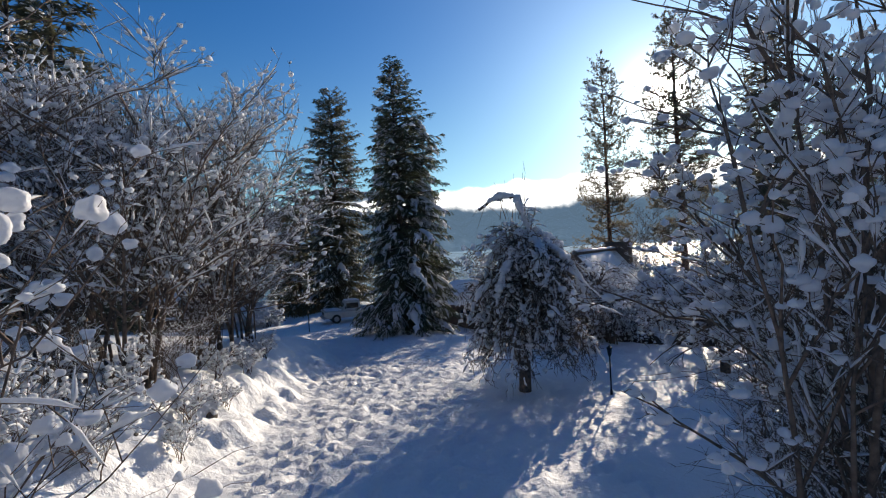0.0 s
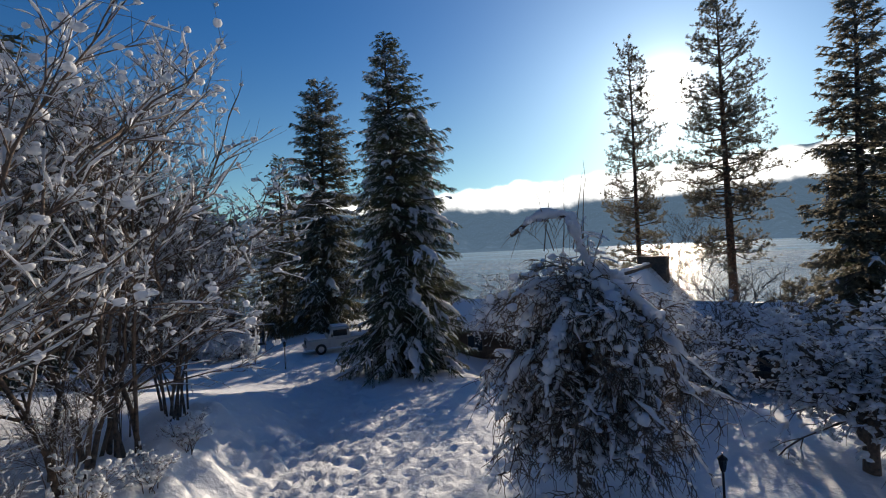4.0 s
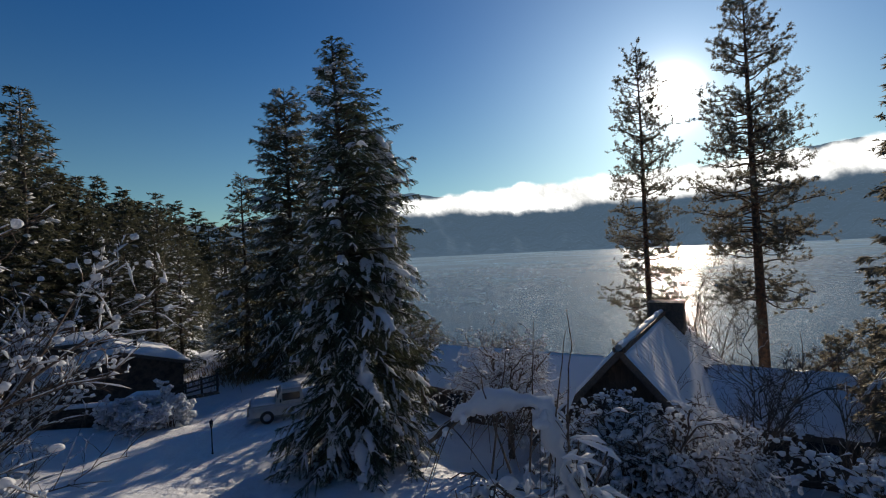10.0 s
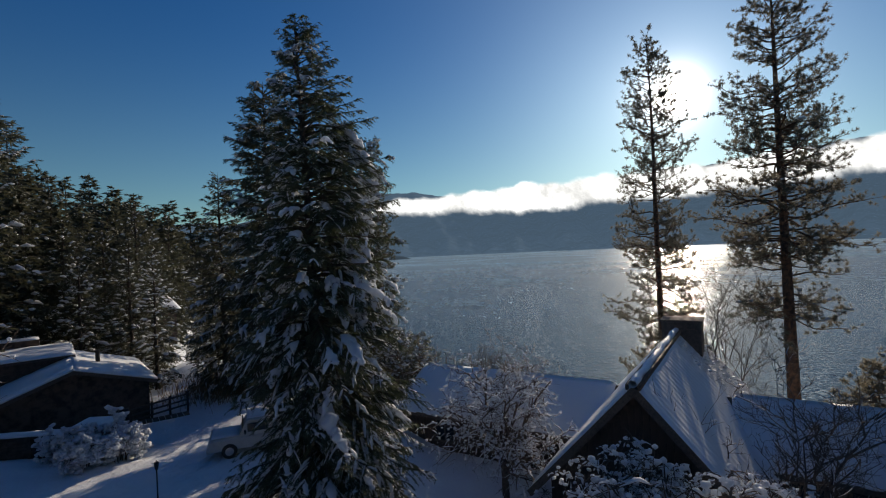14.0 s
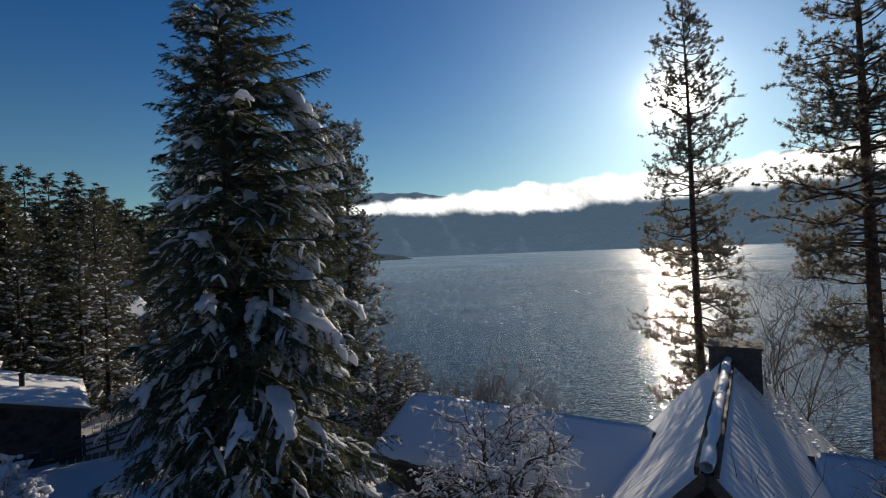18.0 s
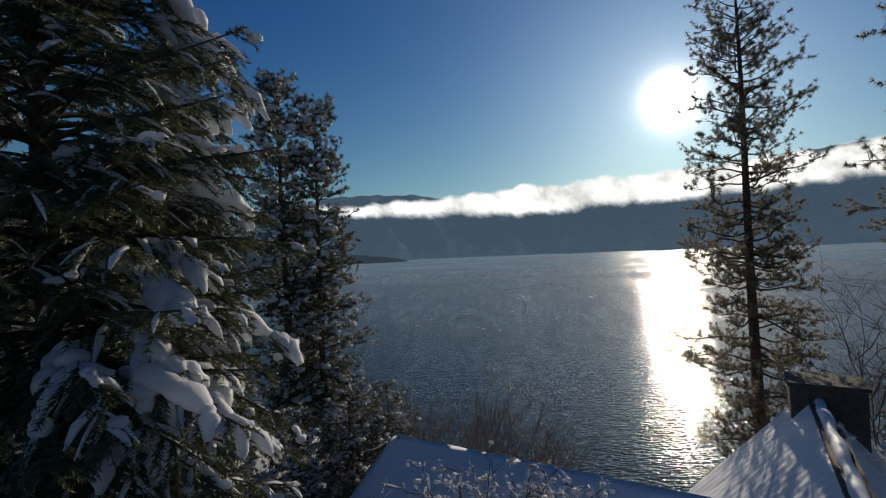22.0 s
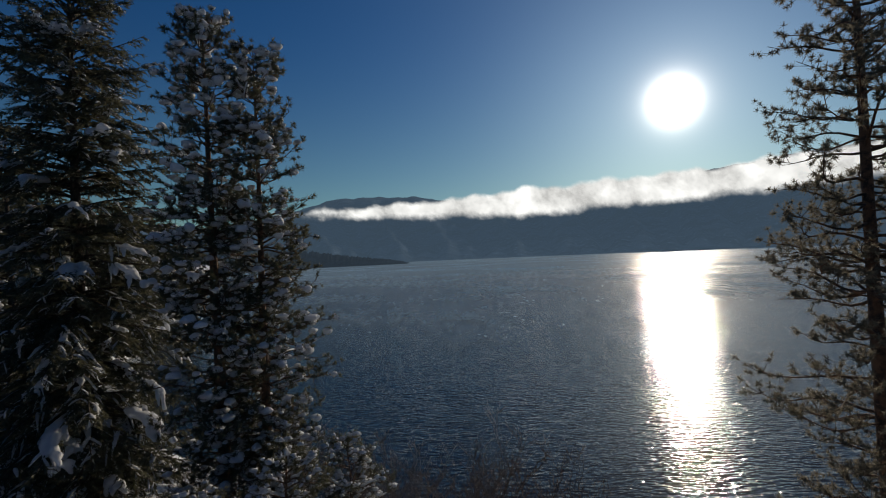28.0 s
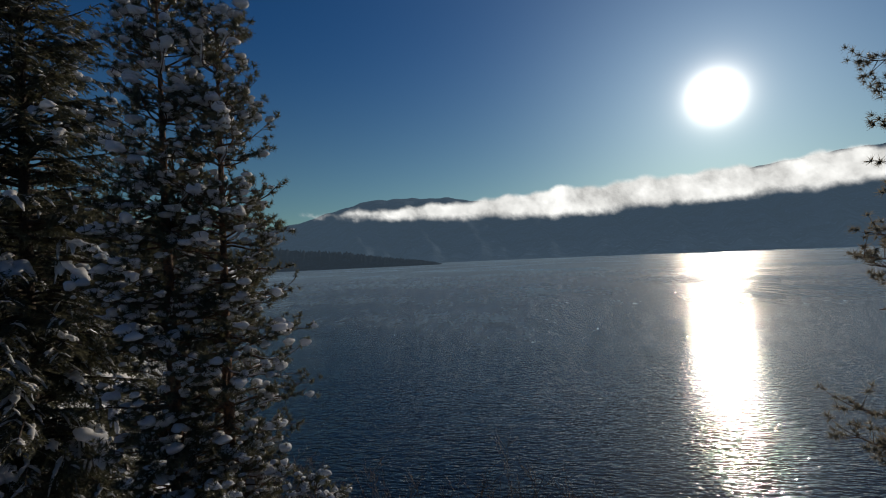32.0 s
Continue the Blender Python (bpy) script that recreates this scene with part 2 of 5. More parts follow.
def blades(P, D, length, width, rng):
    """Thin needle triangles at P, pointing along D."""
    D = unit(D)
    side = unit(np.cross(D, unit(rng.normal(size=D.shape)))) * (np.asarray(width) * 0.5)[..., None]
    tip = P + D * np.asarray(length)[..., None]
    V = np.stack([P - side, P + side, tip], 1).reshape(-1, 3)
    return V, np.arange(len(P) * 3).reshape(-1, 3)


def ico(level):
    bm = bmesh.new()
    bmesh.ops.create_icosphere(bm, subdivisions=level, radius=1)
    V = np.array([v.co[:] for v in bm.verts])
    F = np.array([[v.index for v in f.verts] for f in bm.faces])
    bm.free()
    return V, F


ICO1, ICO2, ICO3 = ico(1), ico(2), ico(3)


def blobs(P, S, rng, level=1, rough=0.25):
    """Uneven lumps at P with half sizes S (N,3)."""
    v, f = (ICO1, ICO2, ICO3)[level - 1]
    N = len(P)
    phase = rng.uniform(0, 6.28, (N, 1, 3))
    k = rng.uniform(1.5, 3.0, (N, 1, 3))
    wob = 1 + rough * (np.sin(v[None] * k * 1.7 + phase).sum(2, keepdims=True) / 2)
    a = rng.uniform(0, 6.28, N)
    c, s = np.cos(a)[:, None], np.sin(a)[:, None]
    W = v[None] * wob * S[:, None, :]
    X = W[..., 0] * c - W[..., 1] * s
    Y = W[..., 0] * s + W[..., 1] * c
    V = np.stack([X, Y, W[..., 2]], -1) + P[:, None]
    F = f[None] + (np.arange(N) * len(v))[:, None, None]
    return V.reshape(-1, 3), F.reshape(-1, 3)


def lumpy(geo, P, amount, freq, rng):
    """Uneven bulges on a tube: moves its points away from the line P."""
    V, F = geo
    ph = rng.uniform(0, 6.28, (4, 3))
    w = sum(np.sin(V * freq * (1 + 0.8 * k) + ph[k]).prod(1) for k in range(4))
    mid = V.reshape(P.shape[0], P.shape[1], -1, 3).mean(2, keepdims=True)
    out = (V.reshape(P.shape[0], P.shape[1], -1, 3) - mid).reshape(-1, 3)
    return V + out * (amount * w)[:, None], F


def along(P, s):
    """Points and directions at share s (N,) of N polylines P (N,K,3)."""
    K = P.shape[1]
    x = np.clip(s, 0, 0.9999) * (K - 1)
    i = x.astype(int)
    n = np.arange(len(P))
    a, b = P[n, i], P[n, i + 1]
    return a + (b - a) * (x - i)[:, None], unit(b - a)


def tube_parts(name, P, R, sides, mat, parent, flat=1.0):
    """Each polyline as a part of its own."""
    for i in range(len(P)):
        raw(name, *tubes(P[i:i + 1], R[i:i + 1], sides, flat), mat, parent)


def mass(name, geo, mat, parent, label="", smooth=True):
    """What is too fine to pick apart, joined."""
    return tagged(raw(name, *geo, mat, parent, smooth), label, kind="stuff")


def box(x0, x1, y0, y1, z0, z1, bevel=0.0):
    bm = bmesh.new()
    bmesh.ops.create_cube(bm, size=1)
    for v in bm.verts:
        v.co = ((x0 + x1) / 2 + v.co.x * (x1 - x0), (y0 + y1) / 2 + v.co.y * (y1 - y0), (z0 + z1) / 2 + v.co.z * (z1 - z0))
    if bevel:
        bmesh.ops.bevel(bm, geom=bm.edges[:], offset=bevel, segments=2, affect="EDGES")
    return bm


def lathe(profile, sides=12, close=True):
    """A turned solid from (radius, z) pairs."""
    bm = bmesh.new()
    rings = [[bm.verts.new((r * math.cos(2 * math.pi * i / sides), r * math.sin(2 * math.pi * i / sides), z)) for i in range(sides)] for r, z in profile]
    for a, b in zip(rings, rings[1:]):
        for i in range(sides):
            bm.faces.new((a[i], a[(i + 1) % sides], b[(i + 1) % sides], b[i]))
    if close:
        bm.faces.new(rings[0][::-1])
        bm.faces.new(rings[-1])
    return bm


def prism(outline, y0, y1):
    """A solid from an (x, z) outline, drawn out along y."""
    bm = bmesh.new()
    a = [bm.verts.new((x, y0, z)) for x, z in outline]
    b = [bm.verts.new((x, y1, z)) for x, z in outline]
    bm.faces.new(a)
    bm.faces.new(b[::-1])
    n = len(a)
    for i in range(n):
        bm.faces.new((a[i], b[i], b[(i + 1) % n], a[(i + 1) % n]))
    bmesh.ops.recalc_face_normals(bm, faces=bm.faces[:])
    return bm


# ---- ground ----
A0, U, W = Vector((0.6, 46.7, 0)), Vector((0.853, -0.522, 0)), Vector((0.522, 0.853, 0))
LAKE = -6.0


def smooth(a, b, x):
    t = np.clip((x - a) / (b - a), 0, 1)
    return t * t * (3 - 2 * t)


def wavy(x, y, scale, seed):
    s = np.random.RandomState(seed)
    out = 0
    for _ in range(6):
        a, p, k = s.uniform(0, 6.28), s.uniform(0, 6.28), s.uniform(0.6, 1.6)
        out = out + np.sin((x * math.cos(a) + y * math.sin(a)) * k / scale * 6.28 + p)
    return out / 6


def ground_z(x, y):
    x, y = np.asarray(x, float), np.asarray(y, float)
    v = (x - A0.x) * W.x + (y - A0.y) * W.y
    z = -0.012 * (y - 13)
    # bank with the thicket
    z = z + 1.6 * smooth(-5.2, -8.2, x) * smooth(32, 22, y) + 0.06 * np.clip(-x - 9, 0, 40) * smooth(34, 24, y)
    # rising ground behind the start, unseen, added to block the low sky
    z = z + 0.20 * np.clip(-y - 10, 0, 220) + 0.10 * np.clip(x - 26, 0, 150) * smooth(34, 20, y)
    # hollow in front of the house
    z = z - 1.55 * smooth(-15, -6, v) * smooth(-3.5, 2.5, x) * smooth(24, 32, y)
    z = z - 0.5 * smooth(7, 14, x) * smooth(14, 24, y)
    # bank down to the lake
    shore = 10.6 + 1.0 * wavy(x, y, 30, 3)
    z = z - 6.2 * smooth(3.8, shore, v) - 3.0 * smooth(shore, shore + 25, v)
    z = z - 0.75 * smooth(-11, -16, x) * smooth(38, 43, y) * smooth(60, 52, y)
    # far wooded shore to one side
    far = np.clip(-(x + 27) - 0.44 * (y - 60), -60, 400)
    lift = smooth(-7, 5, far) * smooth(50, 62, y)
    z = z * (1 - lift) + (-4.6 + 0.36 * np.clip(far, 0, 200)) * lift
    return z


def axis(lo, hi, fine_lo, fine_hi, step, grow):
    c = list(np.arange(fine_lo, fine_hi + step / 2, step))
    d, x = step, fine_hi
    while x < hi:
        d *= grow
        x += d
        c.append(min(x, hi))
    d, x = step, fine_lo
    while x > lo:
        d *= grow
        x -= d
        c.insert(0, max(x, lo))
    return np.array(c)


def build_ground():
    xs, ys = axis(-4600, 4600, -13, 14, 0.16, 1.09), axis(-4600, 4600, 3, 34, 0.16, 1.09)
    X, Y = np.meshgrid(xs, ys)
    Z = ground_z(X, Y)
    near = smooth(60, 40, np.hypot(X, Y - 18))
    Z = Z + near * (0.05 * wavy(X, Y, 2.3, 5) + 0.025 * wavy(X, Y, 0.9, 6))
    # snow-buried plants along the foot of the bank
    rng = np.random.RandomState(14)
    for x, y, r, hgt in zip(rng.uniform(-9.5, -5.7, 330), rng.uniform(5, 22, 330), rng.uniform(0.16, 0.45, 330), rng.uniform(0.05, 0.17, 330)):
        i0, i1 = np.searchsorted(xs, (x - 0.9, x + 0.9))
        j0, j1 = np.searchsorted(ys, (y - 0.9, y + 0.9))
        d = ((X[j0:j1, i0:i1] - x) ** 2 + (Y[j0:j1, i0:i1] - y) ** 2) / (r * r)
        Z[j0:j1, i0:i1] = np.maximum(Z[j0:j1, i0:i1], Z[j0:j1, i0:i1] + hgt * (1.15 * np.exp(-d * d) - 0.15 * np.exp(-d * 0.5)))
    # trodden path and prints
    rng = np.random.RandomState(4)
    tracks = [((-2.6, 3), (-4.2, 16), (-5.5, 30), 2400, 2.3), ((0.5, 5), (-0.5, 14), (-3.5, 27), 900, 2.6), ((-6, 30), (-9, 36), (-13, 44), 700, 3.0),  ((4.6, 9), (2.2, 16), (-0.5, 26), 130, 0.5), ((-0.5, 14), (0.5, 20), (-2, 27), 150, 1.4), ((-6, 24), (-8.5, 32), (-10, 40), 300, 1.5)]
    for a, b, c, n, spread in tracks:
        t = rng.uniform(0, 1, n)
        px = (1 - t) ** 2 * a[0] + 2 * t * (1 - t) * b[0] + t * t * c[0] + rng.normal(0, spread * 0.5, n)
        py = (1 - t) ** 2 * a[1] + 2 * t * (1 - t) * b[1] + t * t * c[1] + rng.normal(0, 0.2, n)
        for x, y in zip(px, py):
            i0, i1 = np.searchsorted(xs, (x - 0.5, x + 0.5))
            j0, j1 = np.searchsorted(ys, (y - 0.5, y + 0.5))
            d = ((X[j0:j1, i0:i1] - x) / 0.13) ** 2 + ((Y[j0:j1, i0:i1] - y) / 0.18) ** 2
            Z[j0:j1, i0:i1] += -0.07 * np.exp(-d) + 0.03 * np.exp(-(d - 2.2) ** 2)
    nx, ny = len(xs), len(ys)
    idx = np.arange(nx * ny).reshape(ny, nx)
    a, b, c, d = idx[:-1, :-1], idx[:-1, 1:], idx[1:, 1:], idx[1:, :-1]
    F = np.stack([np.stack([a, b, c], -1), np.stack([a, c, d], -1)], -2)
    g = raw("ground", np.stack([X, Y, Z], -1), F, M_SNOW)
    tagged(g, "trodden deep snow over sloping garden ground", "ground", kind="structure")


build_ground()


def water_material():
    mat = material("lake_water", (0.005, 0.013, 0.02), 0.035, spec=0.32)
    nt = mat.node_tree
    co = nt.nodes.new("ShaderNodeTexCoord")
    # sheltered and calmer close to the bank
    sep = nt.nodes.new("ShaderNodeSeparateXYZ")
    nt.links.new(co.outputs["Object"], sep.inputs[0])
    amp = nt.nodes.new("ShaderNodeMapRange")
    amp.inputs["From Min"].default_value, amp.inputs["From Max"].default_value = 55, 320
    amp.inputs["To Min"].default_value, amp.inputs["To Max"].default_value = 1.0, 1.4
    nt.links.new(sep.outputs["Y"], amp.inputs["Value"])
    dull = nt.nodes.new("ShaderNodeMapRange")
    dull.inputs["From Min"].default_value, dull.inputs["From Max"].default_value = 60, 700
    dull.inputs["To Min"].default_value, dull.inputs["To Max"].default_value = 0.035, 0.30
    nt.links.new(sep.outputs["Y"], dull.inputs["Value"])
    nt.links.new(dull.outputs[0], nt.nodes["Principled BSDF"].inputs["Roughness"])
    prev = None
    for scale, height, turn, squeeze, fine in ((0.10, 0.06, 20, 2.0, 2), (0.6, 0.10, -12, 2.6, 1), (1.9, 0.075, 8, 2.2, 0), (4.5, 0.012, -5, 1.5, 0)):
        mp = nt.nodes.new("ShaderNodeMapping")
        mp.inputs["Rotation"].default_value = (0, 0, radians(turn))
        mp.inputs["Scale"].default_value = (1, squeeze, 1)
        n = nt.nodes.new("ShaderNodeTexNoise")
        n.inputs["Scale"].default_value, n.inputs["Detail"].default_value = scale, fine
        nt.links.new(co.outputs["Object"], mp.inputs["Vector"])
        nt.links.new(mp.outputs[0], n.inputs["Vector"])
        bp = nt.nodes.new("ShaderNodeBump")
        bp.inputs["Distance"].default_value, bp.inputs["Strength"].default_value = height, 1.0
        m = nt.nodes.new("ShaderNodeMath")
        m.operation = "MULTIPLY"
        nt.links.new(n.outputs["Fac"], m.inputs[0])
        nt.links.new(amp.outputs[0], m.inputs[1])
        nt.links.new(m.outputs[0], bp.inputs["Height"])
        if prev:
            nt.links.new(prev.outputs[0], bp.inputs["Normal"])
        prev = bp
    nt.links.new(prev.outputs[0], nt.nodes["Principled BSDF"].inputs["Normal"])
    # cat's-paws: the finest ripples scatter a silver sheen, more so out on the lake
    paws = nt.nodes.new("ShaderNodeBsdfGlossy")
    paws.inputs["Color"].default_value, paws.inputs["Roughness"].default_value = (0.9, 0.93, 0.95, 1), 0.52
    share = nt.nodes.new("ShaderNodeMapRange")
    share.inputs["From Min"].default_value, share.inputs["From Max"].default_value = 60, 420
    share.inputs["To Min"].default_value, share.inputs["To Max"].default_value = 0.004, 0.13
    nt.links.new(sep.outputs["Y"], share.inputs["Value"])
    mix = nt.nodes.new("ShaderNodeMixShader")
    nt.links.new(share.outputs[0], mix.inputs[0])
    nt.links.new(nt.nodes["Principled BSDF"].outputs[0], mix.inputs[1])
    nt.links.new(paws.outputs[0], mix.inputs[2])
    nt.links.new(mix.outputs[0], nt.nodes["Material Output"].inputs["Surface"])
    return mat


def build_lake():
    xs, ys = axis(-4600, 4600, -100, 100, 10, 1.2), axis(20, 4600, 30, 200, 10, 1.2)
    X, Y = np.meshgrid(xs, ys)
    idx = np.arange(X.size).reshape(X.shape)
    a, b, c, d = idx[:-1, :-1], idx[:-1, 1:], idx[1:, 1:], idx[1:, :-1]
    F = np.stack([np.stack([a, b, c], -1), np.stack([a, c, d], -1)], -2)
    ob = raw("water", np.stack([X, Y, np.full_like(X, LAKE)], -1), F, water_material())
    tagged(ob, "dark rippled lake water steaming in the cold", "lake", kind="structure")
    # thin steam lying on the water
    mat = bpy.data.materials.new("lake_steam")
    mat.use_nodes = True
    nt = mat.node_tree
    nt.nodes.clear()
    out = nt.nodes.new("ShaderNodeOutputMaterial")
    tr = nt.nodes.new("ShaderNodeBsdfTransparent")
    di = nt.nodes.new("ShaderNodeBsdfTranslucent")
    di.inputs["Color"].default_value = (0.57, 0.79, 0.92, 1)
    df = nt.nodes.new("ShaderNodeBsdfDiffuse")
    df.inputs["Color"].default_value = (0.57, 0.79, 0.92, 1)
    both = nt.nodes.new("ShaderNodeMixShader")
    nt.links.new(di.outputs[0], both.inputs[1])
    nt.links.new(df.outputs[0], both.inputs[2])
    co = nt.nodes.new("ShaderNodeTexCoord")
    n1 = nt.nodes.new("ShaderNodeTexNoise")
    n1.inputs["Scale"].default_value, n1.inputs["Detail"].default_value, n1.inputs["Distortion"].default_value = 0.34, 5, 0.9
    n2 = nt.nodes.new("ShaderNodeTexNoise")
    n2.inputs["Scale"].default_value, n2.inputs["Detail"].default_value = 0.012, 3
    drawn = nt.nodes.new("ShaderNodeMapping")
    drawn.inputs["Scale"].default_value, drawn.inputs["Rotation"].default_value = (1, 0.26, 1), (0, 0, radians(14))
    nt.links.new(co.outputs["Object"], drawn.inputs["Vector"])
    nt.links.new(drawn.outputs[0], n1.inputs["Vector"])
    nt.links.new(co.outputs["Object"], n2.inputs["Vector"])
    wisp = nt.nodes.new("ShaderNodeMath")
    wisp.operation = "MULTIPLY"
    nt.links.new(n1.outputs["Fac"], wisp.inputs[0])
    nt.links.new(n2.outputs["Fac"], wisp.inputs[1])
    r = nt.nodes.new("ShaderNodeMapRange")
    r.inputs["From Min"].default_value, r.inputs["From Max"].default_value = 0.24, 0.40
    r.inputs["To Max"].default_value = 0.55
    nt.links.new(wisp.outputs[0], r.inputs["Value"])
    near = nt.nodes.new("ShaderNodeMapRange")
    near.inputs["From Min"].default_value, near.inputs["From Max"].default_value = 72, 170
    near.inputs["To Min"].default_value = 0.05
    near_mul = nt.nodes.new("ShaderNodeMath")
    near_mul.operation = "MULTIPLY"
    nt.links.new(r.outputs[0], near_mul.inputs[0])
    nt.links.new(near.outputs[0], near_mul.inputs[1])
    # steam cover rises with distance, painting a pale haze over the far water
    sep = nt.nodes.new("ShaderNodeSeparateXYZ")
    nt.links.new(co.outputs["Object"], sep.inputs[0])
    haze_veil = nt.nodes.new("ShaderNodeMapRange")
    haze_veil.inputs["From Min"].default_value, haze_veil.inputs["From Max"].default_value = 95, 520
    haze_veil.inputs["To Max"].default_value = 0.42
    nt.links.new(sep.outputs["Y"], haze_veil.inputs["Value"])
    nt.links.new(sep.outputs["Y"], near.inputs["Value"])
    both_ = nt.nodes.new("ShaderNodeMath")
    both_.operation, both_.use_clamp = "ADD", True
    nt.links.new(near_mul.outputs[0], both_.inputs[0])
    nt.links.new(haze_veil.outputs[0], both_.inputs[1])
    mix = nt.nodes.new("ShaderNodeMixShader")
    nt.links.new(both_.outputs[0], mix.inputs[0])
    nt.links.new(tr.outputs[0], mix.inputs[1])
    nt.links.new(both.outputs[0], mix.inputs[2])
    nt.links.new(mix.outputs[0], out.inputs["Surface"])
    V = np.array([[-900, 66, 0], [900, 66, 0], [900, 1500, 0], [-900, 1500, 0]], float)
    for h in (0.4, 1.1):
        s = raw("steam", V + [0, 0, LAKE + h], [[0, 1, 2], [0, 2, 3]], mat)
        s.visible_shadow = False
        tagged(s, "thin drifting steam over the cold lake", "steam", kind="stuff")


build_lake()


# ---- far shore, hills and fog bank ----
def ring(az0, az1, n, radii, heights):
    """A band of land seen round the camera: heights(az in degrees, k) for each radius k."""
    az = np.linspace(az0, az1, n)
    V = np.stack([np.stack([4 + r * np.sin(np.radians(az)), 30 + r * np.cos(np.radians(az)), heights(az, k)], -1) for k, r in enumerate(radii)])
    K = len(radii)
    idx = np.arange(K * n).reshape(K, n)
    a, b, c, d = idx[:-1, :-1], idx[:-1, 1:], idx[1:, 1:], idx[1:, :-1]
    F = np.stack([np.stack([a, b, c], -1), np.stack([a, c, d], -1)], -2)
    return V, F


# distance haze is painted on: a bluish base colour plus a faint blue emission
def painted_haze_material(name, base, glow, power, scale=0.01):
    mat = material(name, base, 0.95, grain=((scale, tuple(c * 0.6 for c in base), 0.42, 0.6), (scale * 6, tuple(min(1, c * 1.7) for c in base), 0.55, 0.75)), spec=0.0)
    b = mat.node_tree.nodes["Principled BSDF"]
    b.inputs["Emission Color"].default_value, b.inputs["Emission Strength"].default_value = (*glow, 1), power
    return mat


def build_distance():
    rs = np.random.RandomState(8)
    radii = [1450, 1650, 1850, 2100, 2350, 2650, 2950, 3100]

    def crest(az):
        keys = [(-90, 5.5), (-45, 5.2), (-30, 4.2), (-24, 4.0), (-20, 5.0), (-16, 6.3), (-13, 7.1), (-10, 7.25), (-4, 7.15), (-1, 6.7), (2, 6.3), (10, 6.6), (20, 7.3), (30, 7.9), (36, 8.4), (60, 9), (90, 9)]
        e = np.interp(az, [k for k, _ in keys], [k for _, k in keys])
        return e + 0.05 * np.sin(az * 1.3) + 0.04 * np.sin(az * 3.1 + 1) + rs.normal(0, 0.012, len(az))

    def heights(az, k):
        share = [0, 0.18, 0.36, 0.58, 0.78, 0.93, 1.0, 0.9][k]
        h = 2950 * np.tan(np.radians(crest(az))) + 9
        rough = 0.06 * np.sin(az * 0.9 + k) + 0.05 * np.sin(az * 2.3 + 2.1 * k) + rs.normal(0, 0.004, len(az))
        return LAKE - 1 + h * (np.clip(share + rough, 0, 0.93) * radii[k] / 2950 if 0 < k < 6 else share)

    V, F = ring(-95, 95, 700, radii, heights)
    ob = raw("far_hills", V, F, painted_haze_material("hill_with_painted_haze", (0.05, 0.07, 0.095), (0.16, 0.28, 0.42), 0.28, 0.012))
    tagged(ob, "wooded hills with snow across the lake, blue haze painted on", "hills", kind="structure")

    def low(az, k):
        e = np.interp(az, [-60, -24, -20, -16, -11, -8, -5.5, -4.5], [2.6, 2.6, 2.2, 1.9, 1.1, 0.75, 0.35, 0.0])
        h = 1150 * np.tan(np.radians(e)) * (1 + rs.normal(0, 0.06, len(az))) * [0, 0.55, 1, 0.8][k]
        return LAKE - 0.5 + h

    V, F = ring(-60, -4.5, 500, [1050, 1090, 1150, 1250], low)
    ob = raw("far_point", V, F, painted_haze_material("point_with_painted_haze", (0.025, 0.035, 0.045), (0.12, 0.19, 0.27), 0.2, 0.03))
    tagged(ob, "dark wooded point of land on the far shore, haze painted on", "headland", kind="structure")


build_distance()


def glowing_fog_material():
    mat = bpy.data.materials.new("fog_bank")
    mat.use_nodes = True
    nt = mat.node_tree
    nt.nodes.clear()
    out = nt.nodes.new("ShaderNodeOutputMaterial")
    tr = nt.nodes.new("ShaderNodeBsdfTransparent")
    # the sunlight on the fog is put in as its own emission
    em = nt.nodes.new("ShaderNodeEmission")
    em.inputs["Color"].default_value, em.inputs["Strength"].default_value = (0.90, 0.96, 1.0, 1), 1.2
    at = nt.nodes.new("ShaderNodeAttribute")
    at.attribute_name = "cover"
    co = nt.nodes.new("ShaderNodeTexCoord")
    n = nt.nodes.new("ShaderNodeTexNoise")
    n.inputs["Scale"].default_value, n.inputs["Detail"].default_value, n.inputs["Roughness"].default_value = 0.012, 7, 0.6
    nt.links.new(co.outputs["Object"], n.inputs["Vector"])
    sub = nt.nodes.new("ShaderNodeMath")
    sub.operation = "ADD"
    nt.links.new(at.outputs["Fac"], sub.inputs[0])
    nt.links.new(n.outputs["Fac"], sub.inputs[1])
    r = nt.nodes.new("ShaderNodeMapRange")
    r.interpolation_type = "SMOOTHSTEP"
    r.inputs["From Min"].default_value, r.inputs["From Max"].default_value = 0.62, 1.18
    nt.links.new(sub.outputs[0], r.inputs["Value"])
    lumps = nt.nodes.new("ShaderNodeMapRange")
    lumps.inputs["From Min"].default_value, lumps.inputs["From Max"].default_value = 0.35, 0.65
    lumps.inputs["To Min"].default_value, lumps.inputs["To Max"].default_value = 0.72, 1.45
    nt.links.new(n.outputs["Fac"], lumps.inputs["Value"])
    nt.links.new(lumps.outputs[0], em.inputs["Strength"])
    mix = nt.nodes.new("ShaderNodeMixShader")
    nt.links.new(r.outputs[0], mix.inputs[0])
    nt.links.new(tr.outputs[0], mix.inputs[1])
    nt.links.new(em.outputs[0], mix.inputs[2])
    nt.links.new(mix.outputs[0], out.inputs["Surface"])
    return mat


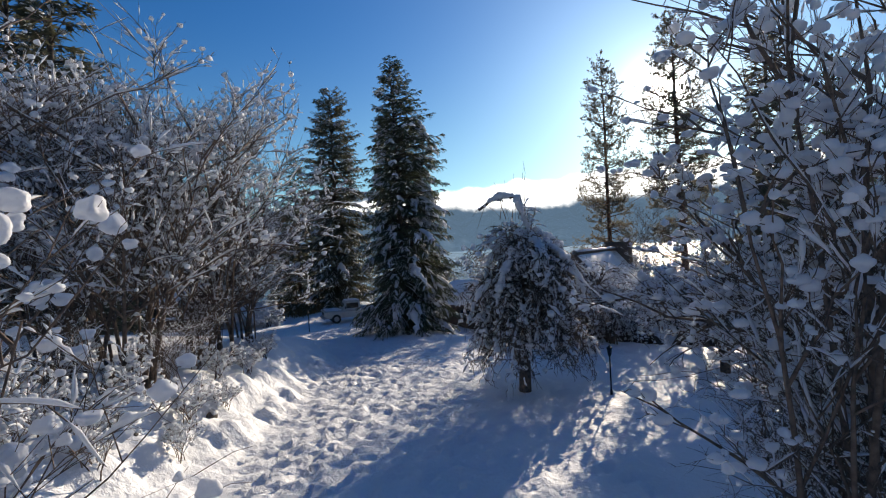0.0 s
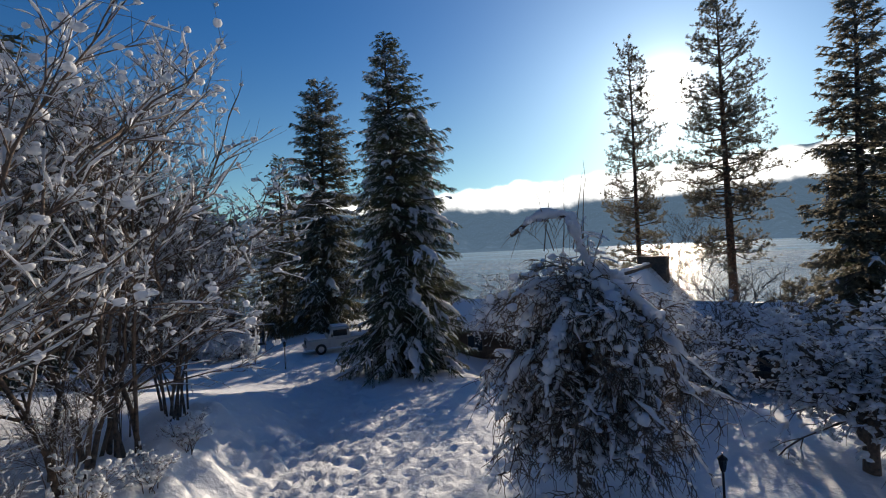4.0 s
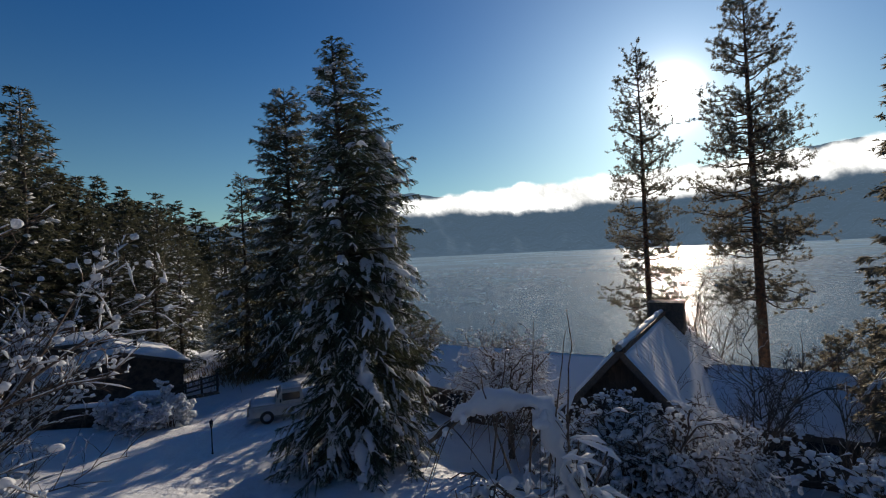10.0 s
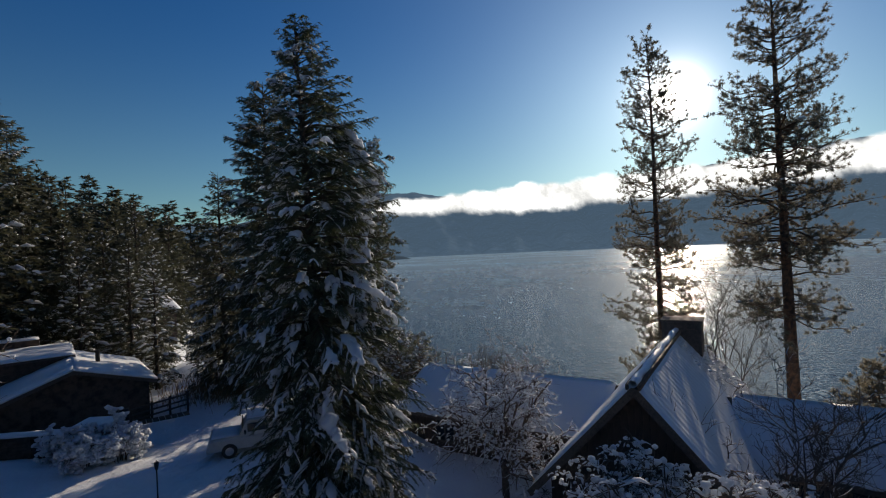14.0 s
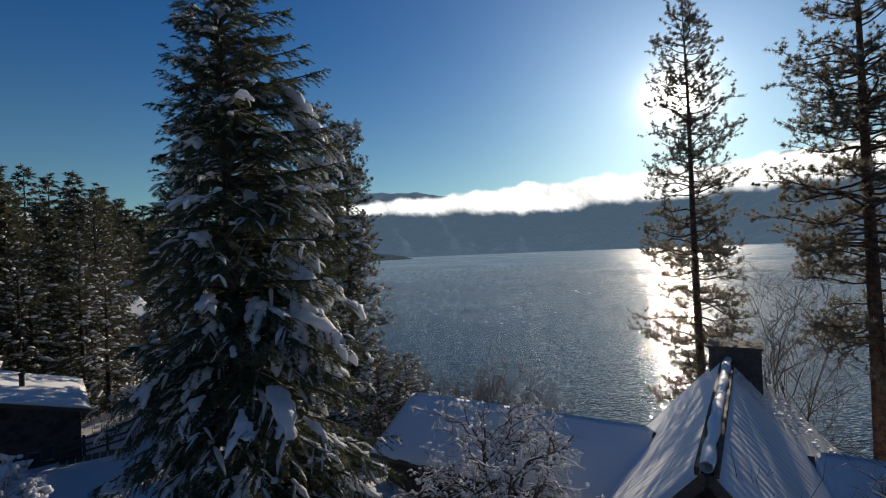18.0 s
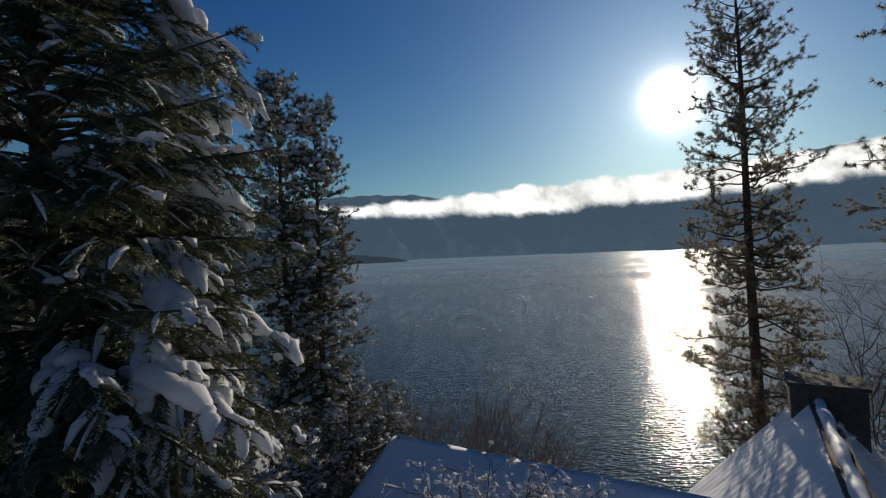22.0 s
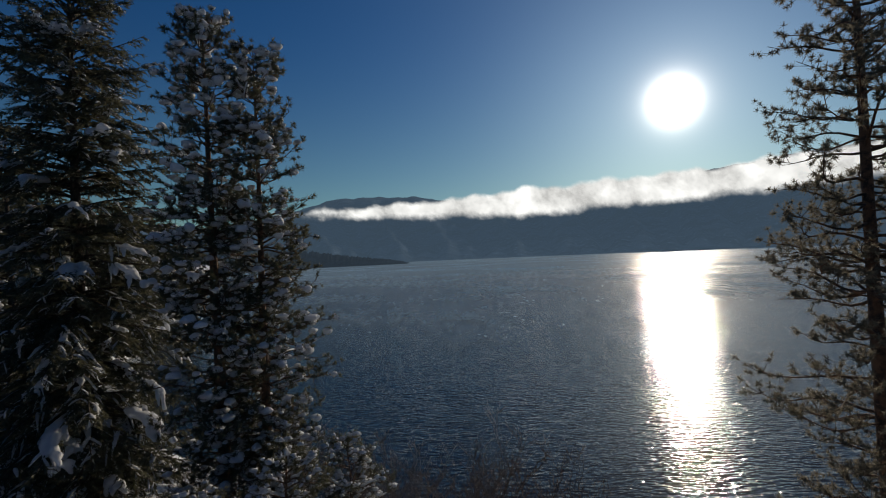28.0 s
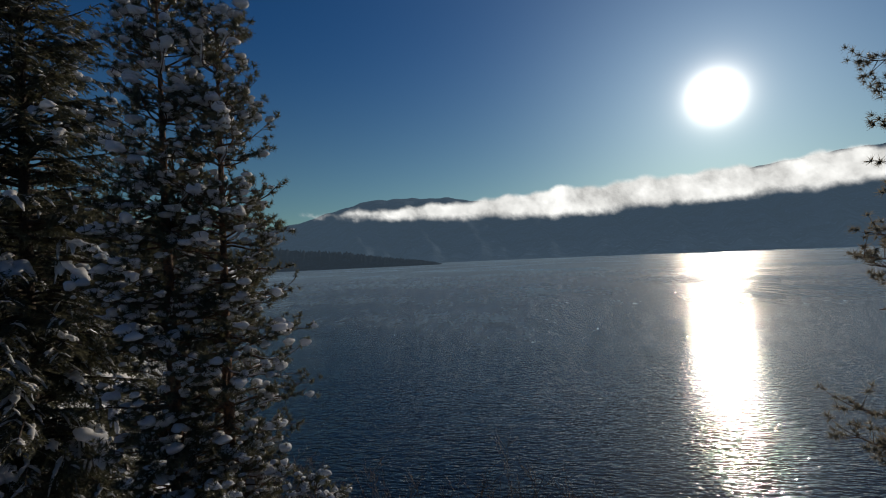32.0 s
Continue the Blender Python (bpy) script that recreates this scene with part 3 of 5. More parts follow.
def build_fog():
    az = np.linspace(-22, 80, 500)
    rows = 24
    lo = np.interp(az, [-22, -13, -8, 0, 8, 20, 30, 40, 80], [5.2, 5.1, 4.9, 4.7, 4.5, 4.8, 5.2, 5.6, 6.5])
    hi = np.interp(az, [-22, -13, -8, -2, 2, 8, 20, 30, 36, 80], [5.3, 5.5, 5.75, 6.05, 6.4, 6.95, 7.4, 7.6, 7.9, 9])
    hi = hi + 0.15 * np.sin(az * 0.8) + 0.12 * np.sin(az * 2.1 + 1)
    V, C = [], []
    for k in range(rows):
        s = k / (rows - 1)
        e = lo - 0.9 + (hi + 0.7 - lo + 0.9) * s
        r = 1420 + 25 * np.sin(az * 0.7 + 3 * s)
        V.append(np.stack([4 + r * np.sin(np.radians(az)), 30 + r * np.cos(np.radians(az)), 9.5 + r * np.tan(np.radians(e))], -1))
        C.append(np.clip(np.minimum((e - lo + 0.9) / 1.5, (hi + 0.7 - e) / 0.9), 0, 1) * 0.8 * np.interp(az, [-22, -14, -8], [0, 0.75, 1]))
    V, C = np.stack(V), np.stack(C)
    idx = np.arange(rows * len(az)).reshape(rows, len(az))
    a, b, c, d = idx[:-1, :-1], idx[:-1, 1:], idx[1:, 1:], idx[1:, :-1]
    F = np.stack([np.stack([a, b, c], -1), np.stack([a, c, d], -1)], -2)
    ob = raw("fog_bank", V, F, glowing_fog_material())
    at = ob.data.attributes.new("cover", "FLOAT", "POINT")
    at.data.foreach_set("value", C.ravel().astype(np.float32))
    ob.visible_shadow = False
    tagged(ob, "long white fog bank along the hills, its sunlight painted as glow", "fog", kind="structure")


build_fog()


# ---- trees ----
def thing(name, x, y, z, label, category, group=""):
    e = new(name)
    e.empty_display_size = 0.3
    e.location = (x, y, z)
    return tagged(e, label, category, group)


def trunk_mesh(rng, H, r0, lean=(0, 0), K=24, sides=12):
    t = np.linspace(0, 1, K)
    a, b = rng.uniform(0, 6.28), rng.uniform(0, 6.28)
    P = np.stack([lean[0] * t + 0.05 * np.sin(t * 9 + a) * t, lean[1] * t + 0.05 * np.sin(t * 8 + b) * t, H * t - 0.4 * (t == 0)], -1)[None]
    R = (r0 * (1 - t) ** 0.85 + 0.012 + 0.35 * r0 * np.exp(-t * 40))[None]
    return P, R, tubes(P, R, sides)


def snow_finger(line, a, b, wide, rng, n):
    """A draped roll of snow over the share a to b of one polyline, rounded at its end."""
    g = np.linspace(0, 1, n)
    P, _ = along(np.repeat(line[None], n, 0), a + (b - a) * g)
    w = wide * np.clip(np.sin(np.pi * (0.04 + 0.93 * g ** 1.25)), 0.02, 1) ** 0.45 * (1 + 0.20 * np.sin(g * rng.uniform(8, 17) + rng.uniform(0, 6)) + rng.normal(0, 0.06, n))
    P = P + np.array([0, 0, 1.0]) * (w * 0.38 - 0.35 * wide * g ** 3)[:, None]
    return lumpy(tubes(P[None], w[None], 10, 0.72), P[None], 0.15, 1.0 / wide, rng)


def fir(name, rng, pos, H, spread, label, category="fir tree", group="", branches=260, low=0.03, snow=0.5, detail=1.0, droop=0.45, taper=0.85, r0=None, blade=0.13, sparse=1.0, lean=(0, 0), apart=True, slim=0.40, tight=34, leaf=None, profile=None, lopside=0.0, laden_at=()):
    """A fir or spruce: trunk, limbs, needles and the snow that lies on it."""
    root = thing(name, *pos, label, category, group)
    r0 = r0 or H * 0.014
    P, R, tm = trunk_mesh(rng, H, r0, lean)
    raw("trunk", *tm, M_BARK, root)
    n = branches
    whorls = max(8, n // 6)
    h = low + (1 - low) * (np.floor(np.linspace(0, whorls - 0.01, n)) / whorls) ** 1.1 * 0.985 + rng.normal(0, 0.30 / H, n)
    h = np.clip(h, low * 0.6, 0.99)
    start, _ = along(np.repeat(P, n, 0), h)
    L = spread * ((1 - h) ** taper * (1 - 0.25 * np.exp(-h * 14))) * np.where(rng.uniform(0, 1, n) < 0.22, rng.uniform(0.35, 0.6, n), rng.uniform(0.7, 1.15, n)) + 0.12
    if profile:
        # outline given as (share of the height below the top, length of limb)
        L = np.interp(1 - h, [p for p, _ in profile], [q for _, q in profile]) * np.where(rng.uniform(0, 1, n) < 0.25, rng.uniform(0.45, 0.7, n), rng.uniform(0.75, 1.12, n))
    az = np.arange(n) * 1.047 + np.floor(np.arange(n) / 6) * 0.7 + rng.normal(0, 0.28, n)
    L = L * (1 + lopside * np.cos(az - 0.85) * np.clip(h * 1.7, 0, 1))
    # limbs that reach these places carry the largest pads
    most, order = set(), []
    for x, y, z in laden_at:
        d = math.hypot(x, y)
        want = np.abs(start[:, 2] - (z - pos[2] + 0.42 * d))
        want[list(most)] = 99
        j = int(np.argmin(want))
        most.add(j)
        order.append(j)
        az[j], L[j] = math.atan2(y - start[j, 1], x - start[j, 0]), d * 1.08
    K = 7
    s = np.linspace(0, 1, K)[None]
    rise = (0.10 + 0.75 * h ** 2.5 + rng.normal(0, 0.07, n))[:, None]
    laden = np.random.RandomState(n).uniform(0, 1, n) < snow * np.where(L > 0.8, 0.8, 0.3)
    laden[list(most)] = True
    fall = (droop * (1 - 0.75 * h) * rng.uniform(0.7, 1.4, n) + (0.16 * laden if apart else 0))[:, None]
    out = L[:, None] * s
    bend = rng.normal(0, 0.10, (n, 1)) * s ** 2 * L[:, None]
    BX = start[:, None, 0] + out * np.cos(az)[:, None] - bend * np.sin(az)[:, None]
    BY = start[:, None, 1] + out * np.sin(az)[:, None] + bend * np.cos(az)[:, None]
    BZ = start[:, None, 2] + L[:, None] * (rise * s - fall * s ** 2 + 0.10 * s ** 4)
    B = np.stack([BX, BY, BZ], -1)
    for j, (x, y, z) in zip(order, laden_at):
        B[j] += (np.array([x, y, z - pos[2]]) - B[j, -1]) * s[0][:, None] ** 2
    BR = (0.012 + 0.014 * L)[:, None] * (1 - 0.85 * s)
    limb = []
    if apart:
        tube_parts("limb", B, BR, 5, M_BARK, root)
    else:
        limb.append(tubes(B[:, ::3], BR[:, ::3], 3))
    # side twigs
    per = np.maximum(4, (L * 7.5 * detail * sparse).astype(int))
    owner = np.repeat(np.arange(n), per)
    m = len(owner)
    ts = rng.uniform(0.14, 1.0, m) ** 0.8
    Q, T = along(B[owner], ts)
    flatside = unit(np.cross(T, np.array([0, 0, 1.0])))
    sgn = rng.choice([-1.0, 1.0], m)[:, None]
    D = unit(T * 0.75 + flatside * sgn * rng.uniform(0.35, 1.1, (m, 1)) + np.array([0, 0, -1.0]) * rng.uniform(-0.05, 0.45, (m, 1)))
    TL = (0.16 + 0.30 * L[owner] * (1.15 - ts)) * rng.uniform(0.6, 1.2, m)
    TL = np.minimum(TL, 0.95)
    k2 = np.linspace(0, 1, 4)
    TP = Q[:, None] + D[:, None] * (TL[:, None] * k2)[..., None] - np.array([0, 0, 1.0]) * (0.35 * TL[:, None] * k2 ** 2)[..., None]
    limb.append(tubes(TP[:, [0, 3]], np.repeat((0.006 * (1.1 - k2[[0, 3]]))[None], m, 0), 3))
    mass("twig_work", join(limb), M_BARK, root)
    # needles in flat sprays along the twigs
    nb = np.maximum(5, (TL * tight * detail).astype(int))
    ow = np.repeat(np.arange(m), nb)
    q = len(ow)
    us = rng.uniform(0.02, 1.0, q)
    NP, NT = along(TP[ow], us)
    side = unit(np.cross(NT, np.array([0, 0, 1.0]) + rng.normal(0, 0.35, (q, 3))))
    ND = NT * 0.8 + side * rng.choice([-1.0, 1.0], q)[:, None] * rng.uniform(0.3, 1.1, (q, 1)) + rng.normal(0, 0.22, (q, 3)) + np.array([0, 0, 0.08])
    needles = blades(NP, ND, blade * rng.uniform(0.7, 1.5, q), blade * slim * rng.uniform(0.7, 1.3, q), rng)
    mass("crown", needles, leaf or M_FIR, root, smooth=False)
    if snow:
        chunks = []
        # pads of lumps on the outer half of the limbs
        pick = np.where(laden)[0]
        a = rng.uniform(0.30, 0.7, n)
        b = np.minimum(1.02, a + rng.uniform(0.2, 0.45, n))
        if apart:
            for i in pick:
                big = rng.uniform(0, 1) < 0.45 or i in most
                a0 = min(a[i], 0.55) if big else max(a[i], b[i] - 0.22)
                wd = (0.06 + 0.047 * L[i]) * (rng.uniform(0.75, 1.2) if big else rng.uniform(0.4, 0.7)) * (1.05 if i in most else 1)
                pad = [snow_finger(B[i], a0, b[i], wd, rng, 16)]
                # fingers of snow that droop along the side twigs
                for _ in range(rng.randint(9, 13) if i in most else rng.randint(3, 6) if big else rng.randint(0, 3)):
                    q0, t0 = along(B[i:i + 1], np.array([rng.uniform(a0, b[i])]))
                    sd = unit(np.cross(t0, np.array([0, 0, 1.0]))) * rng.choice([-1.0, 1.0])
                    dv = unit(t0 * 0.9 + sd * rng.uniform(0.4, 1.1))
                    ln = (0.12 + 0.17 * L[i] ** 0.8) * rng.uniform(0.55, 1.25)
                    k6 = np.linspace(0, 1, 6)[:, None]
                    side = q0 + dv * ln * k6 - np.array([0, 0, 1.0]) * ln * rng.uniform(0.25, 0.6) * k6 ** 2
                    pad.append(snow_finger(side, 0.05, 1.0, wd * rng.uniform(0.4, 0.85), rng, 11))
                raw("snow_pad", *join(pad), M_LUMP, root)
        elif len(pick):
            g = np.linspace(0, 1, 5)
            pts = np.stack([along(B[pick], (a + (b - a) * x)[pick])[0] for x in g], 1)
            w = (0.06 + 0.085 * L[pick] ** 0.7)[:, None] * np.sin(np.pi * np.clip(g, 0.04, 0.96))[None] ** 0.5 * rng.uniform(0.65, 1.3, (len(pick), 5))
            pts[..., 2] += w * 0.45
            chunks.append(tubes(pts, w, 4, 0.62))
        # lumps caught on the sprays
        heavy = snow * np.clip(0.85 - 0.7 * h[owner], 0.15, 1) * 0.6
        i = np.where(rng.uniform(0, 1, m) < heavy)[0]
        if len(i):
            c0, _ = along(TP[i], rng.uniform(0.2, 0.95, len(i)))
            if apart:
                # snow dusted along the twigs
                w = rng.uniform(0.018, 0.05, (len(i), 1)) * rng.uniform(0.6, 1.3, (len(i), 4)) * np.array([0.5, 1.0, 1.0, 0.35]) * (0.8 + 0.2 * np.minimum(L[owner[i]], 3))[:, None]
                pts = TP[i].copy()
                pts[..., 2] += w * 0.55
                chunks.append(tubes(pts, w, 5, 0.6))
                j = np.where(rng.uniform(0, 1, len(i)) < 0.3)[0]
                c0, i = c0[j], i[j]
            sz = rng.uniform(0.03, 0.085, (len(i), 1)) * (0.7 + 0.2 * np.minimum(L[owner[i]], 3))[:, None] * (1.0 if apart else 1.6)
            chunks.append(blobs(c0 + [0, 0, 0.02], sz * np.array([1.4, 1.1, 0.6]), rng, 2 if blade < 0.12 else 1, 0.35))
        mass("snow_load", join(chunks), M_LUMP, root, "white snow lying on the limbs")
    return root


def pine(name, rng, pos, H, spread, label, category="pine tree", group="", branches=110, low=0.25, snow=0.0, detail=1.0, lean=(0, 0), r0=None, shape=0.6, needle=0.22, extra=2, apart=True, tuft=16, leaf=None, slim=0.14, clot=1.0):
    """A ponderosa pine: tall trunk, crooked limbs, needle tufts at the twig ends."""
    root = thing(name, *pos, label, category, group)
    r0 = r0 or H * 0.0125
    P, R, tm = trunk_mesh(rng, H, r0, lean)
    raw("trunk", *tm, M_PINEBARK, root)
    n = branches
    h = low + (1 - low) * rng.uniform(0, 1, n) * 0.985
    h.sort()
    start, _ = along(np.repeat(P, n, 0), h)
    g = (h - low) / (1 - low)
    prof = np.minimum(1.0, 0.55 + 1.6 * g) * (1 - g) ** shape
    L = spread * prof * rng.uniform(0.5, 1.15, n) + 0.25
    az = np.arange(n) * 2.399 + rng.normal(0, 0.5, n)
    K = 8
    s = np.linspace(0, 1, K)[None]
    rise = (-0.12 + 0.7 * g ** 1.5 + rng.normal(0, 0.12, n))[:, None]
    out = L[:, None] * s
    bend = (rng.normal(0, 0.18, (n, 1)) * np.sin(s * 4 + rng.uniform(0, 6, (n, 1)))) * s * L[:, None]
    B = np.stack([start[:, None, 0] + out * np.cos(az)[:, None] - bend * np.sin(az)[:, None],
                  start[:, None, 1] + out * np.sin(az)[:, None] + bend * np.cos(az)[:, None],
                  start[:, None, 2] + L[:, None] * (rise * s - 0.22 * s ** 2 + 0.30 * s ** 3 + 0.05 * np.sin(s * 7 + rng.uniform(0, 6, (n, 1))))], -1)
    BR = (0.012 + 0.016 * L)[:, None] * (1 - 0.82 * s)
    limb = []
    if apart:
        tube_parts("limb", B, BR, 5, M_PINEBARK, root)
    else:
        limb.append(tubes(B[:, ::3], BR[:, ::3], 3))
    # bare dead stubs on the lower trunk
    d = 26
    ds, _ = along(np.repeat(P, d, 0), rng.uniform(low * 0.35, low + 0.15, d))
    da = rng.uniform(0, 6.28, d)
    dl = rng.uniform(0.3, 1.6, d)
    dv = np.stack([np.cos(da), np.sin(da), rng.normal(-0.1, 0.25, d)], -1)
    k5 = np.linspace(0, 1, 5)
    DP = ds[:, None] + dv[:, None] * (dl[:, None] * k5)[..., None] + rng.normal(0, 0.04, (d, 5, 3)) * k5[None, :, None]
    limb.append(tubes(DP, (0.02 * (1.05 - k5))[None].repeat(d, 0), 4))
    per = np.maximum(3, (L * 4.2 * detail).astype(int))
    owner = np.repeat(np.arange(n), per)
    m = len(owner)
    ts = rng.uniform(0.30, 1.0, m)
    Q, T = along(B[owner], ts)
    rnd = unit(rng.normal(size=(m, 3)) * [1, 1, 0.55])
    D = unit(T * 0.8 + rnd * 0.95 + [0, 0, 0.35])
    TL = rng.uniform(0.25, 0.8, m) * (0.55 + 0.2 * L[owner])
    k4 = np.linspace(0, 1, 5)
    TP = Q[:, None] + D[:, None] * (TL[:, None] * k4)[..., None] + np.array([0, 0, 1.0]) * (0.25 * TL[:, None] * (k4 ** 2 - k4))[..., None] + rng.normal(0, 0.03, (m, 5, 3)) * k4[None, :, None]
    limb.append(tubes(TP[:, [0, 2, 4]], (0.012 * (1.15 - k4[[0, 2, 4]]))[None].repeat(m, 0), 3))
    mass("twig_work", join(limb), M_PINEBARK, root)
    # tufts at the ends, and some further back
    tips = [TP[:, -1]]
    dirs = [unit(TP[:, -1] - TP[:, -2])]
    for e in range(extra):
        q, t = along(TP, rng.uniform(0.45, 0.9, m))
        tips.append(q)
        dirs.append(unit(t + rng.normal(0, 0.5, t.shape)))
    C, CD = np.concatenate(tips), np.concatenate(dirs)
    per = tuft
    C2, CD2 = np.repeat(C, per, 0), np.repeat(CD, per, 0)
    ND = CD2 * 0.55 + unit(rng.normal(size=C2.shape)) * 0.95
    q = len(C2)
    needles = blades(C2, ND, needle * rng.uniform(0.6, 1.15, q), np.full(q, needle * slim), rng)
    mass("crown", needles, leaf or M_PINE, root, smooth=False)
    if snow:
        k = int(len(C) * snow)
        i = rng.choice(len(C), k, replace=False)
        sz = clot * 0.13 * rng.uniform(0.25, 1.0, (k, 1)) ** 1.3
        chunks = [blobs(C[i] + [0, 0, 0.04], sz * np.array([1.3, 1.05, 0.7]), rng, 2 if clot > 1 else 1, 0.32)]
        pk = rng.choice(n, int(n * min(0.9, snow * 1.6)), replace=False)
        kk = np.linspace(0, 1, 7)
        pts = np.stack([along(B[pk], 0.3 + 0.6 * x * np.ones(len(pk)))[0] for x in kk], 1)
        w = 0.06 * np.sin(np.pi * kk)[None] ** 0.5 * rng.uniform(0.4, 1.4, (len(pk), 7)) + 0.004
        pts[..., 2] += w * 0.6
        chunks.append(tubes(pts, w, 6, 0.7))
        mass("snow_load", join(chunks), M_LUMP, root, "clots of snow on the needle tufts")
    return root


def shrub(name, rng, pos, H, spread, label, category="shrub", group="", stems=9, kids=(9, 7, 5), thick=0.05, snow=0.06, weep=0.0, cover=0.7, upright=1.0, lumps=0.5, single=False, twist=0.25, clots=0.0, strip=1.0, fine=1, least=0.0045):
    """A leafless shrub or small tree with snow along its branches."""
    root = thing(name, *pos, label, category, group)
    n = stems
    K = 7
    s = np.linspace(0, 1, K)
    az = np.arange(n) * 6.283 / n + rng.normal(0, 0.4, n)
    reach = spread * rng.uniform(0.25, 0.95, n)
    hh = H * rng.uniform(0.6, 1.0, n)
    b0 = rng.normal(0, 0.03 if single else 0.30 * spread * 0.4, (n, 2))
    fork = 0.28 if single else 0.0
    sp = np.clip((s - fork) / (1 - fork), 0, 1)
    P = np.stack([b0[:, :1] + reach[:, None] * sp ** (1.2 * upright) * np.cos(az)[:, None],
                  b0[:, 1:] + reach[:, None] * sp ** (1.2 * upright) * np.sin(az)[:, None],
                  np.repeat(hh[:, None], K, 1) * (s - weep * 0.30 * s ** 3)[None]], -1)
    P += rng.normal(0, 1, P.shape) * twist * 0.22 * s[None, :, None] * min(1.0, H / 5)
    P[:, 0, 2] -= 0.3
    rad = thick * rng.uniform(0.7, 1.2, n)
    Rr = rad[:, None] * (1.05 - 0.8 * s)[None]
    tube_parts("stem", P, Rr, 8, M_SHRUB, root)
    wood, snowy, lvl_r = [], [], rad
    parents, length = P, np.linalg.norm(P[:, -1] - P[:, 0], axis=1)
    ends = []
    for lvl, kid in enumerate(kids):
        N = len(parents)
        owner = np.repeat(np.arange(N), kid)
        m = len(owner)
        t = rng.uniform(0.22 if lvl == 0 else 0.12, 1.0, m)
        Q, T = along(parents[owner], t)
        rnd = unit(rng.normal(size=(m, 3)) * [1, 1, 0.7])
        D = unit(T * 0.7 + rnd * 0.9 + np.array([0, 0, 0.25 * upright - weep * 0.55]))
        Ln = length[owner] * rng.uniform(0.28, 0.62, m) * (1.15 - 0.45 * t)
        KK = (6, 5, 4)[lvl]
        k = np.linspace(0, 1, KK)
        C = Q[:, None] + D[:, None] * (Ln[:, None] * k)[..., None]
        C[..., 2] += (Ln[:, None] * (0.12 * upright * k - (weep * 0.75 + 0.10) * k ** 2))
        C += rng.normal(0, 1, C.shape) * (twist * 0.16 * Ln)[:, None, None] * k[None, :, None]
        r1 = np.minimum(lvl_r[owner] * 0.55, 0.012 + 0.010 * Ln) * rng.uniform(0.7, 1.1, m)
        r1 = np.maximum(r1, least)
        wood.append(tubes(C, r1[:, None] * (1.05 - 0.75 * k)[None], 5 if lvl == 0 else 3))
        # snow along the branch
        pick = np.where(rng.uniform(0, 1, m) < cover)[0]
        if len(pick) and snow:
            a = rng.uniform(0.0, 0.5, len(pick))
            b = np.minimum(1.0, a + rng.uniform(0.25, 0.8, len(pick)))
            KS = (6, 5, 4)[lvl]
            g = np.linspace(0, 1, KS)
            pts = np.stack([along(C[pick], a + (b - a) * x)[0] for x in g], 1)
            w = strip * snow * (0.55 if lvl == 2 else 0.85) * np.sin(np.pi * np.clip(g, 0.02, 0.98))[None] ** 0.4 * rng.uniform(0.35, 1.25, (len(pick), KS))
            w[:, 0] *= 0.3
            w[:, -1] *= 0.4
            pts[..., 2] += w * 0.75 + r1[pick][:, None] * 0.5
            snowy.append(tubes(pts, w, 5 if lvl == 0 else 4, 0.8))
        if clots and snow:
            pk = np.where(rng.uniform(0, 1, m) < clots)[0]
            c, _ = along(C[pk], rng.uniform(0.05, 1.0, len(pk)))
            sz = snow * rng.uniform(0.6, 1.9, (len(pk), 1)) * (1.15 if lvl < 2 else 0.9)
            snowy.append(blobs(c + sz * [0, 0, 0.6], sz * np.array([1.2, 1.0, 0.85]), rng, min(3, fine + (lvl == 0))))
        parents, length, lvl_r = C, Ln, r1
        ends.append(C)
    if lumps and snow:
        E = ends[-1]
        k = int(len(E) * lumps)
        i = rng.choice(len(E), k, replace=False)
        c, _ = along(E[i], rng.uniform(0.3, 1.0, k))
        sz = snow * rng.uniform(0.5, 1.5, (k, 1)) ** 1.3
        snowy.append(blobs(c + [0, 0, snow * 0.5], sz * np.array([1.25, 1.0, 0.85]), rng, fine))
    mass("twig_work", join(wood), M_SHRUB, root)
    if snowy:
        mass("snow_load", join(snowy), M_LUMP, root, "snow clinging along the branches")
    return root


def gz(x, y):
    return float(ground_z(x, y))


def at(x, y):
    return (x, y, gz(x, y))


def rs(k):
    return np.random.RandomState(k)


# large conifers
def top(x, y, z):
    return z - gz(x, y)


fir("fir_tree", rs(1), at(-2.7, 33.5), top(-2.7, 33.5, 18.75), 3.6, "tall dark green fir heavy with snow beside the drive", branches=620, snow=0.46, lopside=0.3, detail=1.35, droop=0.50, lean=(-0.3, 0.0), blade=0.09, slim=0.24, tight=78,
    profile=((0, 0.15), (0.05, 0.7), (0.10, 1.1), (0.23, 1.95), (0.39, 2.6), (0.58, 3.15), (0.82, 3.65), (1, 3.6)),
    laden_at=((2.03, 0.1, 8.95), (2.35, 0.6, 9.2), (2.75, 0.1, 7.1), (3.2, 1.1, 6.75), (2.3, 2.2, 12.95), (2.8, 2.2, 12.15), (1.3, -0.6, 10.75), (2.7, -0.5, 6.4), (-1.9, 0.5, 6.7)))
fir("fir_tree", rs(2), at(-11.4, 52.5), top(-11.4, 52.5, 23.2), 3.2, "tall slim fir dusted with snow behind the parked truck", branches=560, snow=0.42, droop=0.4, blade=0.17, detail=1.05, slim=0.3, leaf=M_BANKPINE,
    profile=((0, 0.2), (0.05, 1.2), (0.2, 2.6), (0.45, 3.4), (0.7, 3.9), (1, 3.9)))
